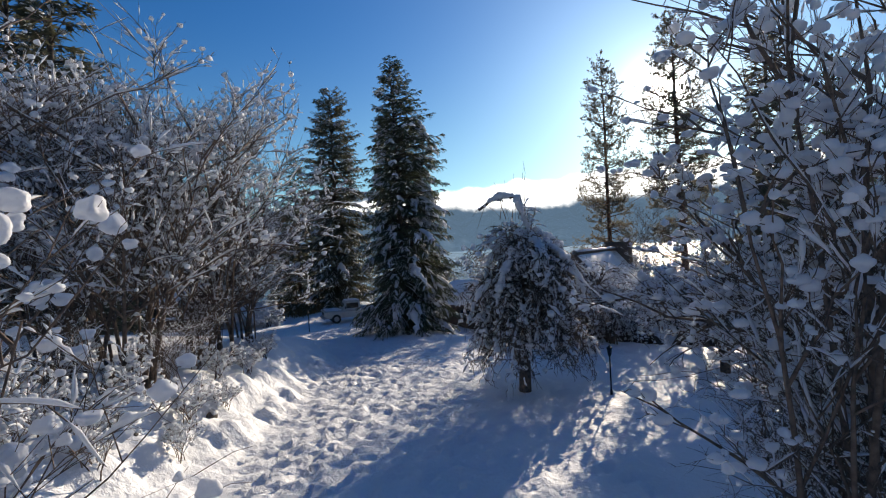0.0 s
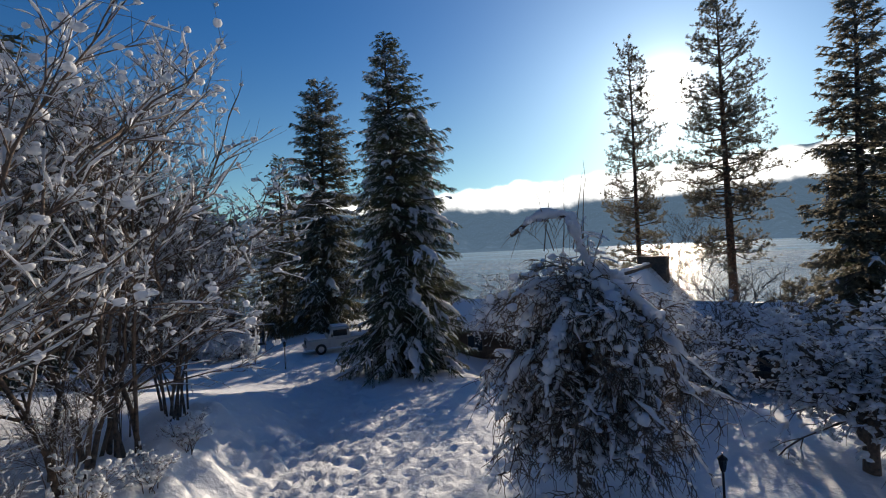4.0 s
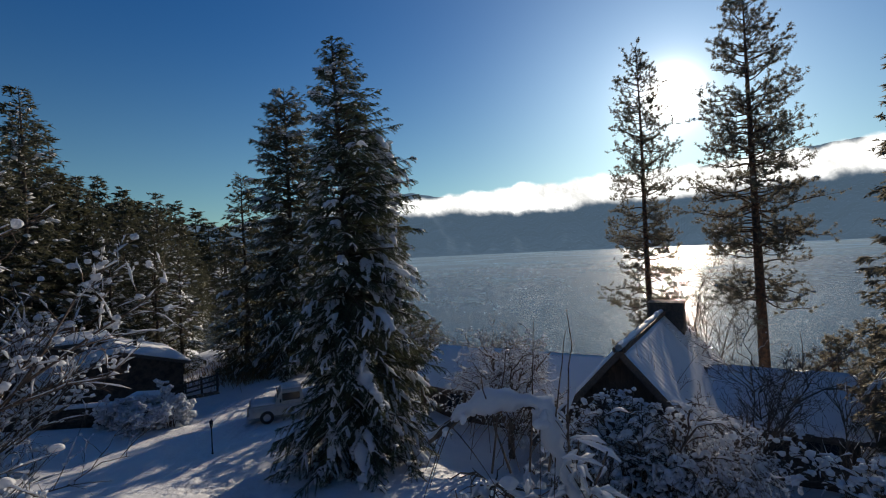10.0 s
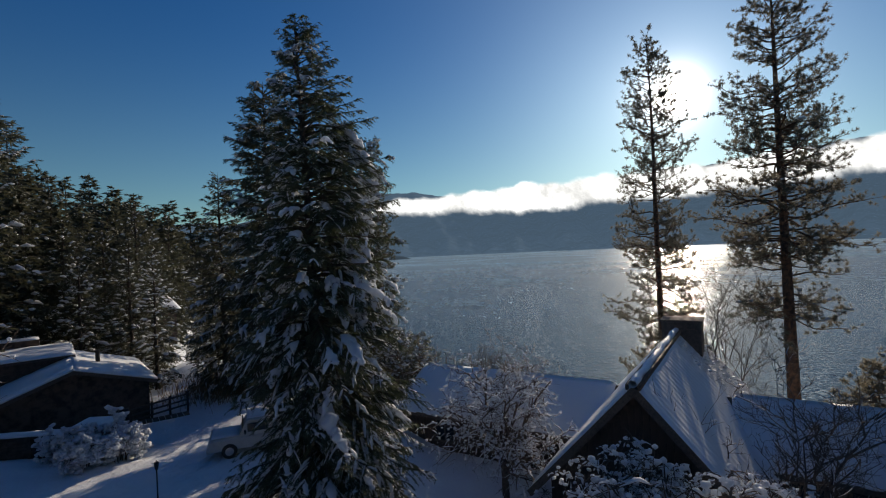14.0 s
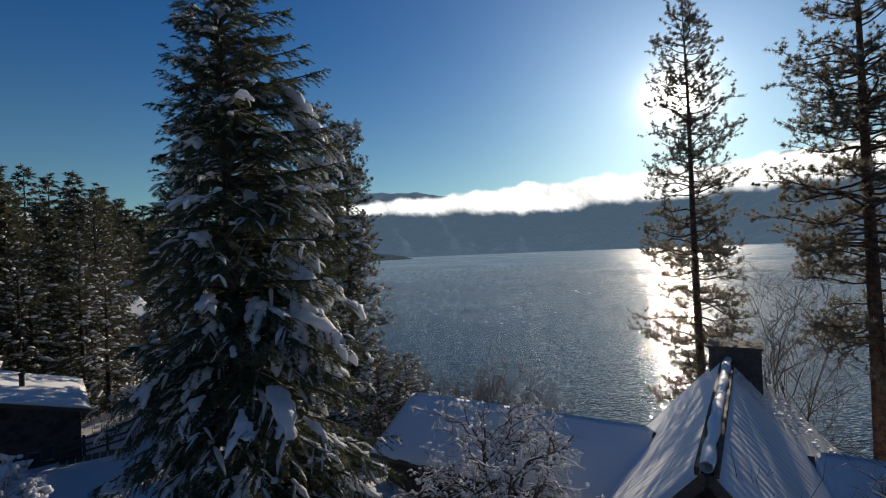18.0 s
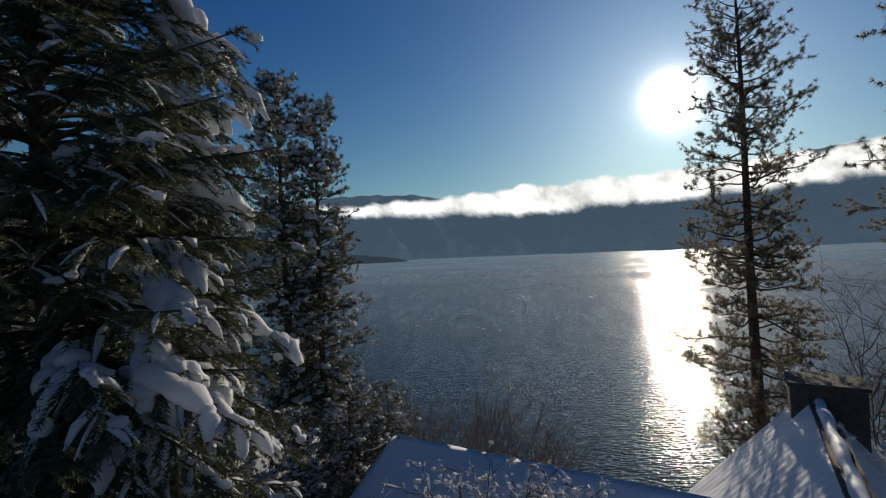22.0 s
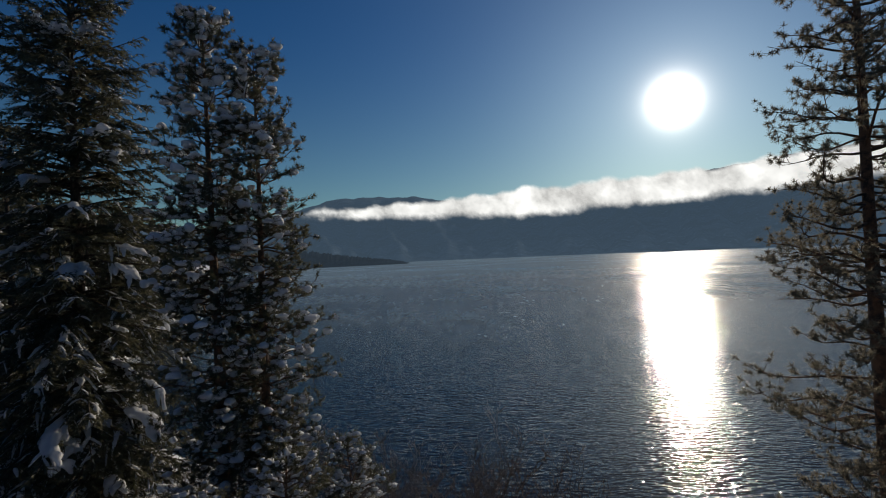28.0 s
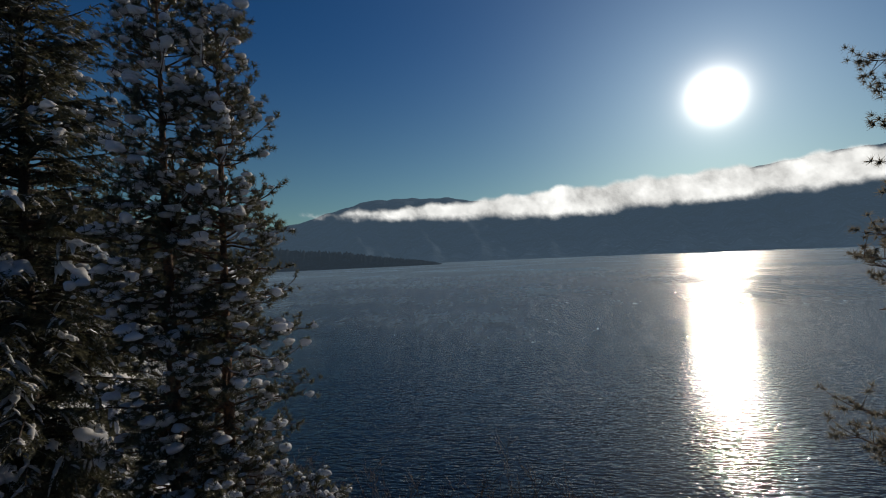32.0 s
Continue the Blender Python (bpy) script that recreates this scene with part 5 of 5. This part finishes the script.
for x, y, a, sc in ((7.4, 50.8, 60, 0.95), (1.4, 53.5, 140, 0.8), (24.5, 45.0, 220, 1.15), (13.5, 48.0, 300, 0.8), (28.5, 44.5, 20, 1.2), (-0.6, 50.6, 100, 0.62), (-2.4, 51.6, 200, 0.62), (-4.6, 51.4, 10, 0.6), (0.6, 49.2, 330, 0.5), (-1.6, 47.6, 50, 0.5), (-3.2, 46.4, 170, 0.5), (-0.9, 45.2, 270, 0.4), (-5.4, 49.4, 90, 0.5)):
    copy_thing(bare, pose(*at(x, y), 0, 0, a) @ Matrix.Scale(sc, 4))
sap = shrub("sapling", rs(41), at(10.8, 33.0), 6.4, 0.9, "thin bare sapling beside the roof", stems=4, kids=(8, 5), thick=0.03, snow=0.02, upright=1.6, lumps=0.0, cover=0.2, least=0.008)
copy_thing(sap, pose(*at(15.2, 28.6), 0, 0, 120))
shrub("bare_tree", rs(44), at(18.6, 43.7), 7.2 - at(18.6, 43.7)[2], 2.6, "leafless slender tree on the bank behind the chimney", "tree", stems=7, kids=(8, 7, 4), thick=0.042, snow=0.0, cover=0.0, lumps=0.0, single=True, twist=0.4, least=0.009)
shrub("bare_tree", rs(43), at(13.6, 31.0), 6.2, 2.4, "leafless spreading tree with dark twigs before the house", "tree", stems=7, kids=(8, 7, 4), thick=0.07, snow=0.022, cover=0.25, lumps=0.05, single=True, twist=0.5, least=0.008)
hb = shrub("snowy_bush", rs(42), at(-16.2, 40.1), 2.5, 2.0, "rounded bush buried under snow beside the yard", stems=9, kids=(7, 6, 4), thick=0.03, snow=0.10, cover=0.95, lumps=0.9, weep=0.5, group="snow-buried bushes by the yard")
for x, y, a, sc in ((-14.6, 39.4, 80, 0.85), (-17.9, 39.8, 190, 0.75), (-15.6, 38.2, 290, 0.65)):
    copy_thing(hb, pose(*at(x, y), 0, 0, a) @ Matrix.Scale(sc, 4))


# ---- roofs and houses ----
def snow_slab(name, a, b, c, d, thick, parent, seed, nx=40, ny=14, mat=None, ribs=0.0):
    """A blanket of snow over the slope a-b (eave) to d-c (ridge), rounded off at its rims."""
    a, b, c, d = (np.array(q, float) for q in (a, b, c, d))
    s, t = np.linspace(0, 1, nx), np.linspace(0, 1, ny)
    S, T = np.meshgrid(s, t)
    P = (a * ((1 - S) * (1 - T))[..., None] + b * (S * (1 - T))[..., None] + c * (S * T)[..., None] + d * ((1 - S) * T)[..., None])
    ls, lt = np.linalg.norm(b - a), np.linalg.norm(d - a)
    edge = np.minimum(np.minimum(S, 1 - S) * ls, T * lt)
    H = thick * (0.45 + 0.55 * smooth(0, thick * 1.2, edge)) * (1 + 0.16 * wavy(S * ls, T * lt, 3.0, seed) + 0.08 * wavy(S * ls, T * lt, 0.9, seed + 1))
    # the ribs of the roofing show through the snow, most of all near the ridge
    H = H + ribs * np.sin(S * ls * 14.0 + 1.6 * wavy(S * ls, T * lt, 1.6, seed + 3)) * (0.35 + 0.65 * T) * (1 + wavy(S * ls, T * lt, 1.1, seed + 4))
    top_ = P.copy()
    top_[..., 2] += H
    rim = (S == 0) | (S == 1) | (T == 0)
    jag = 0.05 * wavy(S * ls, T * lt, 0.7, seed + 2)
    out = unit(a - d) * np.where(T == 0, 0.06 + jag, 0)[..., None]
    top_ += out
    idx = np.arange(nx * ny).reshape(ny, nx)
    q = lambda i: np.concatenate([np.stack([i[:-1, :-1], i[:-1, 1:], i[1:, 1:]], -1).reshape(-1, 3), np.stack([i[:-1, :-1], i[1:, 1:], i[1:, :-1]], -1).reshape(-1, 3)])
    F = [q(idx), q(idx + nx * ny)[:, ::-1]]
    loop = np.concatenate([idx[0], idx[1:, -1], idx[-1, ::-1][1:], idx[::-1, 0][1:]])
    l2 = loop + nx * ny
    F.append(np.stack([loop[:-1], l2[1:], loop[1:]], -1))
    F.append(np.stack([loop[:-1], l2[:-1], l2[1:]], -1))
    low_ = P + out
    low_[..., 2] += 0.01
    return raw(name, np.concatenate([top_.reshape(-1, 3), low_.reshape(-1, 3)]), np.concatenate(F), mat or M_ROOFSNOW, parent)


def beam(name, a, b, w, h, mat, parent):
    """A board from a to b, w wide and h high."""
    a, b = Vector(a), Vector(b)
    bm = box(-w / 2, w / 2, -(b - a).length / 2, (b - a).length / 2, -h / 2, h / 2, min(w, h) * 0.12)
    ob = part(name, bm, mat, parent)
    ob.matrix_basis = Matrix.Translation((a + b) / 2) @ (b - a).to_track_quat("Y", "Z").to_matrix().to_4x4()
    return ob


def window(parent, x, y, z, w, h, along_y=False):
    """A framed window in a wall that faces -y."""
    f = part("window", box(x - w / 2, x + w / 2, y - 0.05, y + 0.03, z, z + h), M_TRIM, parent)
    for k in range(2):
        x0 = x - w / 2 + 0.07 + k * (w / 2 - 0.03)
        part("pane", box(x0, x0 + w / 2 - 0.11, y - 0.058, y - 0.048, z + 0.08, z + h - 0.08), M_GLASS, f)
    part("sill", box(x - w / 2 - 0.06, x + w / 2 + 0.06, y - 0.14, y - 0.02, z - 0.05, z, 0.008), M_TRIM, f)


def build_house():
    h = thing("house", 0, 0, 0, "low dark timber house with deep snow on its roofs", "house")
    h.matrix_world = Matrix(((U.x, W.x, 0, A0.x), (U.y, W.y, 0, A0.y), (0, 0, 1, 0), (0, 0, 0, 1)))
    EX, RZ, EZ, HW = 23.3, 2.0, 0.25, 3.5
    part("wall", box(0.5, 11.2, -2.9, 2.9, -5.2, 0.40), M_WOOD, h)
    part("wall", box(18.0, 22.9, -2.9, 2.9, -5.2, 0.40), M_WOOD, h)
    part("gable_wall", prism([(11.2, -5.2), (11.2, 0.6), (14.6, 4.05), (18.0, 0.6), (18.0, -5.2)], -7.8, 4.0), M_WOOD, h)
    turn = Matrix(((0, 1, 0, 0), (1, 0, 0, 0), (0, 0, 1, 0), (0, 0, 0, 1)))
    for sgn in (-1, 1):
        part("roof", prism([(sgn * HW, EZ), (0, RZ), (0, RZ - 0.2), (sgn * HW, EZ - 0.2)], 0, EX), M_TRIM, h).matrix_basis = turn
    for x0, x1 in ((0.0, 12.0), (17.2, EX)):
        snow_slab("roof_snow", (x0, -HW, EZ), (x1, -HW, EZ), (x1, 0.0, RZ), (x0, 0.0, RZ), 0.20, h, 51)
        snow_slab("roof_snow", (x1, HW, EZ), (x0, HW, EZ), (x0, 0.0, RZ), (x1, 0.0, RZ), 0.22, h, 55)
        beam("fascia", (x0, -HW - 0.03, EZ - 0.08), (x1, -HW - 0.03, EZ - 0.08), 0.05, 0.22, M_TRIM, h)
    # tall cross gable
    GX, GZ, GW, GE = 14.6, 4.4, 4.0, 0.0
    XW, XE = 5.3, -1.43
    for x, z, back in ((GX - GW, GE, 4.6), (GX + XW, XE, 6.2)):
        part("roof", prism([(x, z), (GX, GZ), (GX, GZ - 0.22), (x, z - 0.22)], -8.6, back), M_TRIM, h)
        beam("rake_board", (x, -8.62, z - 0.10), (GX, -8.62, GZ - 0.10), 0.06, 0.26, M_TRIM, h)
    snow_slab("roof_snow", (GX - GW, 4.6, GE), (GX - GW, -8.6, GE), (GX - 0.14, -8.6, GZ - 0.12), (GX - 0.14, 4.6, GZ - 0.12), 0.26, h, 61, 180, 24, ribs=0.017)
    snow_slab("roof_snow", (GX + XW, -8.6, XE), (GX + XW, 0.6, XE), (GX + 0.14, 0.6, GZ - 0.12), (GX + 0.14, -8.6, GZ - 0.12), 0.20, h, 65, 130, 24, ribs=0.014)
    # ridge boards with a roll of snow between them
    for dx in (-0.20, 0.20):
        beam("ridge_board", (GX + dx, -8.7, GZ + 0.04), (GX + dx, 3.0, GZ + 0.04), 0.10, 0.20, M_WOOD, h)
    k = np.linspace(0, 1, 40)
    pts = np.stack([GX + 0.02 * np.sin(k * 40), -8.7 + 11.6 * k, GZ + 0.16 + 0.02 * np.sin(k * 23)], -1)[None]
    raw("ridge_snow", *tubes(pts, (0.15 + 0.02 * np.sin(k * 31))[None], 10, 0.9), M_ROOFSNOW, h)
    # chimney
    ch = part("chimney", box(GX - 0.72, GX + 1.22, 3.0, 4.5, 1.8, 4.95, 0.03), M_STONE, h, "square dark stone chimney")
    part("cap", box(GX - 0.80, GX + 1.30, 2.92, 4.58, 4.95, 5.07, 0.02), M_STONE, ch)
    # bare shingles where the sun reaches the slope
    rng = rs(66)
    sl = Vector((XW, 0, XE - GZ)).normalized()
    nrm = Vector((-sl.z, 0, sl.x))
    me = None
    for r in range(20):
        for c in range(15):
            if me is None:
                ob = part("shingle", box(-0.20, 0.20, -0.175, 0.175, -0.010, 0.018, 0.004), M_SHINGLE, h)
                me = ob.data
            else:
                ob = new("shingle", me)
                ob.parent = h
            p = Vector((GX, 0, GZ)) + sl * (0.25 + r * 0.385) + nrm * (0.02 + rng.uniform(0, 0.008))
            y = 0.80 + c * 0.36 + (r % 2) * 0.16 + rng.uniform(-0.01, 0.01)
            ax = Matrix((sl, (0, 1, 0), nrm)).transposed().to_4x4()
            ob.matrix_basis = Matrix.Translation((p.x, y, p.z)) @ ax @ Matrix.Rotation(rng.uniform(-0.01, 0.01) - 0.03, 4, "Y")
    # ragged leftovers of snow over the shingles
    chunks = blobs(np.array([[GX + sl.x * a + 0.02, y, GZ + sl.z * a + 0.03] for a, y in zip(rng.uniform(0.3, 7.6, 170), rng.uniform(0.7, 6.1, 170))]), rng.uniform(0.06, 0.2, (170, 1)) * np.array([1, 1.2, 0.25]), rng)
    mass("snow_patch", chunks, M_ROOFSNOW, h, "ragged snow left on the shingles")
    # siding boards of the front walls
    me = None
    for x0, x1, y, z0, z1 in ((0.5, 11.2, -2.9, -2.6, 0.30), (18.05, 22.9, -2.9, -3.2, 0.30)):
        n = int((x1 - x0) / 0.24)
        for i in range(n):
            if me is None:
                ob = part("board", box(-0.108, 0.108, -0.02, 0.0, 0, 1, 0.004), M_WOOD, h)
                me = ob.data
            else:
                ob = new("board", me)
                ob.parent = h
            ob.matrix_basis = Matrix.Translation((x0 + 0.12 + i * 0.24, y - 0.002 - 0.006 * (i % 2), z0)) @ Matrix.Diagonal((1, 1, z1 - z0, 1))
    for x in (3.2, 7.4, 19.6, 21.6):
        window(h, x, -2.94, -1.35, 1.3, 1.2)
    # gable boards and attic window
    for i in range(27):
        x = 11.32 + i * 0.25
        z1 = 0.5 + 3.45 * (1 - abs(x - GX) / 3.4)
        ob = new("board", me)
        ob.parent = h
        ob.matrix_basis = Matrix.Translation((x, -7.804 - 0.006 * (i % 2), -2.6)) @ Matrix.Diagonal((1, 1, z1 + 2.5, 1))
    window(h, GX, -7.85, 0.2, 1.5, 1.3)
    window(h, GX - 1.9, -7.85, -1.6, 1.3, 1.3)


build_house()


def build_cabin(name, pos, turn, w, l, eave, ridge, label, shift=0.0, roofsnow=0.28, seed=70, ends=None):
    """A plain gabled house, gable towards -y. ends: x and z of each eave where the two slopes differ."""
    h = thing(name, *pos, label, "house")
    h.matrix_world = pose(*pos, 0, 0, turn)
    (xa, za), (xb, zb) = ends or ((-w / 2, eave), (w / 2, eave))
    part("wall", prism([(xa + 0.4, -1.5), (xa + 0.4, za), (shift, ridge - 0.25), (xb - 0.4, zb), (xb - 0.4, -1.5)], 0.5, l - 0.5), M_WOOD, h)
    for x, z in ((xa, za), (xb, zb)):
        part("roof", prism([(x, z), (shift, ridge), (shift, ridge - 0.2), (x, z - 0.2)], 0, l), M_TRIM, h)
        beam("rake_board", (x, -0.03, z - 0.1), (shift, -0.03, ridge - 0.1), 0.05, 0.22, M_TRIM, h)
    snow_slab("roof_snow", (xa, l, za), (xa, 0, za), (shift, 0, ridge), (shift, l, ridge), roofsnow, h, seed, 20, 14)
    snow_slab("roof_snow", (xb, 0, zb), (xb, l, zb), (shift, l, ridge), (shift, 0, ridge), roofsnow, h, seed + 4, 20, 14)
    part("pipe", lathe([(0.13, ridge - 0.9), (0.13, ridge + 0.45), (0.18, ridge + 0.46), (0.18, ridge + 0.56), (0.02, ridge + 0.6)], 10), M_IRON, h).location = (shift + 1.5, l * 0.42, 0)
    return h


cabin = build_cabin("cabin", (-22.3, 44.2, -1.1), 40, 11.4, 9.0, 1.6, 4.05, "low dark timber cabin with snow on its flat gable roof", shift=1.3, ends=((-3.3, 2.3), (5.8, 2.65)))
# raised back part of the cabin and the flat block behind it
part("upper_wall", box(-4.6, 1.2, 5.0, 10.0, -1.0, 4.25, 0.03), M_WOOD, cabin)
part("upper_roof", box(-5.0, 1.6, 4.6, 10.4, 4.25, 4.42, 0.02), M_TRIM, cabin)
snow_slab("roof_snow", (-5.0, 4.6, 4.42), (1.6, 4.6, 4.42), (1.6, 10.4, 4.42), (-5.0, 10.4, 4.42), 0.24, cabin, 75, 24, 18)
part("back_block", box(-3.6, -0.4, 10.6, 12.2, -1.0, 5.1, 0.03), M_WOOD, cabin)
snow_slab("roof_snow", (-3.6, 10.6, 5.1), (-0.4, 10.6, 5.1), (-0.4, 12.2, 5.1), (-3.6, 12.2, 5.1), 0.12, cabin, 78, 14, 8)
window(cabin, 3.6, 0.46, 0.0, 1.2, 1.0)


def build_railing():
    """A wooden ramp rail beside the cabin."""
    r = thing("wooden_railing", 0, 0, 0, "weathered wooden ramp rail beside the cabin in the snow", "railing")
    r.matrix_world = pose(-18.0, 48.4, gz(-18.0, 48.4), 0, 0, 36)
    for x in (-1.6, -0.5, 0.6, 1.7):
        part("post", box(x - 0.07, x + 0.07, -0.07, 0.07, -0.4, 1.25 + 0.12 * x, 0.01), M_WOOD, r)
    for z in (0.35, 0.7, 1.08):
        beam("rail", (-1.7, -0.09, z - 0.2), (1.8, -0.09, z + 0.2), 0.05, 0.12, M_TRIM, r)
    for i in range(9):
        part("plank", box(-1.6 + i * 0.37, -1.28 + i * 0.37, -1.0, -0.1, 0.0, 0.06, 0.005), M_TRIM, r)


build_railing()
build_cabin("cabin", (-35.0, 46.0, -0.4), -10, 7.5, 9.0, 1.5, 2.9, "dark cabin wing with snowy roof beside the yard", seed=80)
build_cabin("lake_house", (-45.0, 80.0, -0.9), -25, 8.0, 9.0, 3.6, 6.2, "brown lakeside house among the trees with snowy roof", seed=90)


def build_yard_wall():
    h = thing("yard_wall", 0, 0, 0, "low dark timber wall with a cap of snow along the yard", "wall")
    z = gz(-21.5, 41.0)
    h.matrix_world = pose(-21.5, 41.0, z, 0, 0, 8)
    for i in range(8):
        part("plank", box(-4.1, 3.2, -0.05, 0.05, -0.3 + i * 0.19, -0.12 + i * 0.19, 0.01), M_WOOD, h)
    for x in (-4.0, -1.6, 0.8, 3.1):
        part("post", box(x - 0.08, x + 0.08, -0.13, -0.05, -0.4, 1.3, 0.01), M_WOOD, h)
    snow_slab("snow_cap", (-4.1, -0.2, 1.22), (3.2, -0.2, 1.22), (3.2, 0.2, 1.22), (-4.1, 0.2, 1.22), 0.2, h, 95, 30, 5)
    b = thing("wood_bin", 0, 0, 0, "square wooden bin with a thick snow lid by the wall", "bin")
    b.matrix_world = pose(-17.2, 41.2, gz(-17.2, 41.2), 0, 0, 8)
    part("body", box(-0.9, 0.9, -0.7, 0.7, -0.3, 1.55, 0.03), M_WOOD, b)
    part("lid", box(-1.0, 1.0, -0.8, 0.8, 1.55, 1.65, 0.02), M_TRIM, b)
    snow_slab("snow_cap", (-1.0, -0.8, 1.65), (1.0, -0.8, 1.65), (1.0, 0.8, 1.65), (-1.0, 0.8, 1.65), 0.25, b, 96, 14, 8)


build_yard_wall()


# ---- truck, lamps, yard things ----
def build_truck():
    t = thing("pickup_truck", 0, 0, 0, "pale pickup truck with snow on it parked under the fir", "truck")
    t.matrix_world = pose(-7.5, 40.2, gz(-7.5, 40.2), 0, 0, 112)
    hood = [(-0.88, 0.42), (-0.90, 0.92), (-0.80, 1.02), (0.80, 1.02), (0.90, 0.92), (0.88, 0.42)]
    part("body", prism(hood, -2.5, 2.6), M_PAINT, t)
    cab = prism([(-0.84, 1.0), (-0.66, 1.66), (-0.55, 1.72), (0.55, 1.72), (0.66, 1.66), (0.84, 1.0)], -0.35, 1.25)
    for v in cab.verts:
        if v.co.z > 1.5:
            v.co.y += -0.35 if v.co.y > 0.5 else 0.12
    part("cab", cab, M_PAINT, t)
    part("windscreen", box(-0.68, 0.68, 1.06, 1.12, 1.08, 1.58), M_GLASS, t).rotation_euler = (0, 0, 0)
    for sx in (-1, 1):
        part("side_window", box(sx * 0.78 - 0.02, sx * 0.78 + 0.02, -0.1, 0.85, 1.10, 1.55, 0.01), M_GLASS, t)
        part("headlight", box(sx * 0.62 - 0.16, sx * 0.62 + 0.16, 2.58, 2.63, 0.70, 0.88, 0.01), M_CHROME, t)
        part("mirror", box(sx * 0.98 - 0.08, sx * 0.98 + 0.08, 0.92, 1.0, 1.12, 1.32, 0.02), M_RUBBER, t)
    part("grille", box(-0.44, 0.44, 2.59, 2.63, 0.66, 0.90, 0.01), M_RUBBER, t)
    part("bumper", box(-0.92, 0.92, 2.58, 2.74, 0.40, 0.58, 0.03), M_CHROME, t)
    for sx in (-1, 1):
        for y in (-1.55, 1.70):
            w = part("wheel", lathe([(0.20, -0.11), (0.34, -0.11), (0.37, -0.06), (0.37, 0.06), (0.34, 0.11), (0.20, 0.11)], 20), M_RUBBER, t)
            w.matrix_basis = Matrix.Translation((sx * 0.82, y, 0.37)) @ Matrix.Rotation(radians(90), 4, "Y")
            part("rim", lathe([(0.05, -0.13), (0.2, -0.115), (0.2, 0.115), (0.05, 0.13)], 14), M_CHROME, w)
    for n, y0, y1, z in (("hood_snow", 1.3, 2.5, 1.02), ("roof_snow", -0.2, 0.85, 1.72), ("bed_snow", -2.45, -0.4, 1.02)):
        k = 0.52 if n == "roof_snow" else 0.78
        snow_slab(n, (-k, y0, z), (k, y0, z), (k, y1, z), (-k, y1, z), 0.10, t, 97, 12, 8, M_LUMP)


build_truck()


def build_lamp(x, y, height):
    p = thing("garden_lamp", *at(x, y), "black iron garden lamp post standing in the snow", "lamp", "garden lamps")
    part("post", lathe([(0.05, -0.3), (0.045, 0.1), (0.028, 0.2), (0.025, height - 0.36), (0.05, height - 0.34), (0.05, height - 0.30)], 10), M_IRON, p)
    part("lantern", lathe([(0.055, height - 0.30), (0.085, height - 0.08), (0.05, height - 0.07)], 6), M_GLASS, p)
    part("cap", lathe([(0.11, height - 0.08), (0.09, height - 0.05), (0.02, height), (0.012, height + 0.05)], 8), M_IRON, p)
    for i in range(4):
        a = math.pi / 4 + i * math.pi / 2
        beam("rib", (0.055 * math.cos(a), 0.055 * math.sin(a), height - 0.30), (0.088 * math.cos(a), 0.088 * math.sin(a), height - 0.08), 0.012, 0.012, M_IRON, p)


build_lamp(5.5, 16.6, 1.65)
build_lamp(-9.8, 34.6, 1.65)


def build_rocks():
    rng = rs(90)
    for x, y, r in ((-6.9, 11.9, 0.22), (-7.25, 11.0, 0.17), (-7.7, 9.7, 0.24), (-6.7, 13.6, 0.15)):
        root = thing("rock", x, y, gz(x, y) + 0.05, "dark rock poking out of snow at the foot of the bank", "rock", "rocks by the path")
        raw("stone", *blobs(np.zeros((1, 3)), np.array([[r * 1.25, r, r * 0.9]]), rng, 3, 0.35), M_STONE, root)
        raw("snow_cap", *blobs(np.array([[0.02, 0.03, r * 0.75]]), np.array([[r * 1.0, r * 0.85, r * 0.4]]), rng, 3, 0.25), M_LUMP, root)


def build_reeds():
    rng = rs(101)
    n = 1800
    x, y = rng.normal(-15.5, 2.2, n), rng.normal(54, 1.6, n)
    P = np.stack([x, y, ground_z(x, y) - 0.1], -1)
    D = np.stack([rng.normal(0, 0.25, n), rng.normal(0, 0.25, n), np.ones(n)], -1)
    ob = raw("reeds", *blades(P, D, rng.uniform(0.7, 1.9, n), np.full(n, 0.05), rng), M_REED, None, False)
    tagged(ob, "dry golden reeds standing through the snow", "reeds", kind="stuff")


build_reeds()
build_rocks()
build_forest()
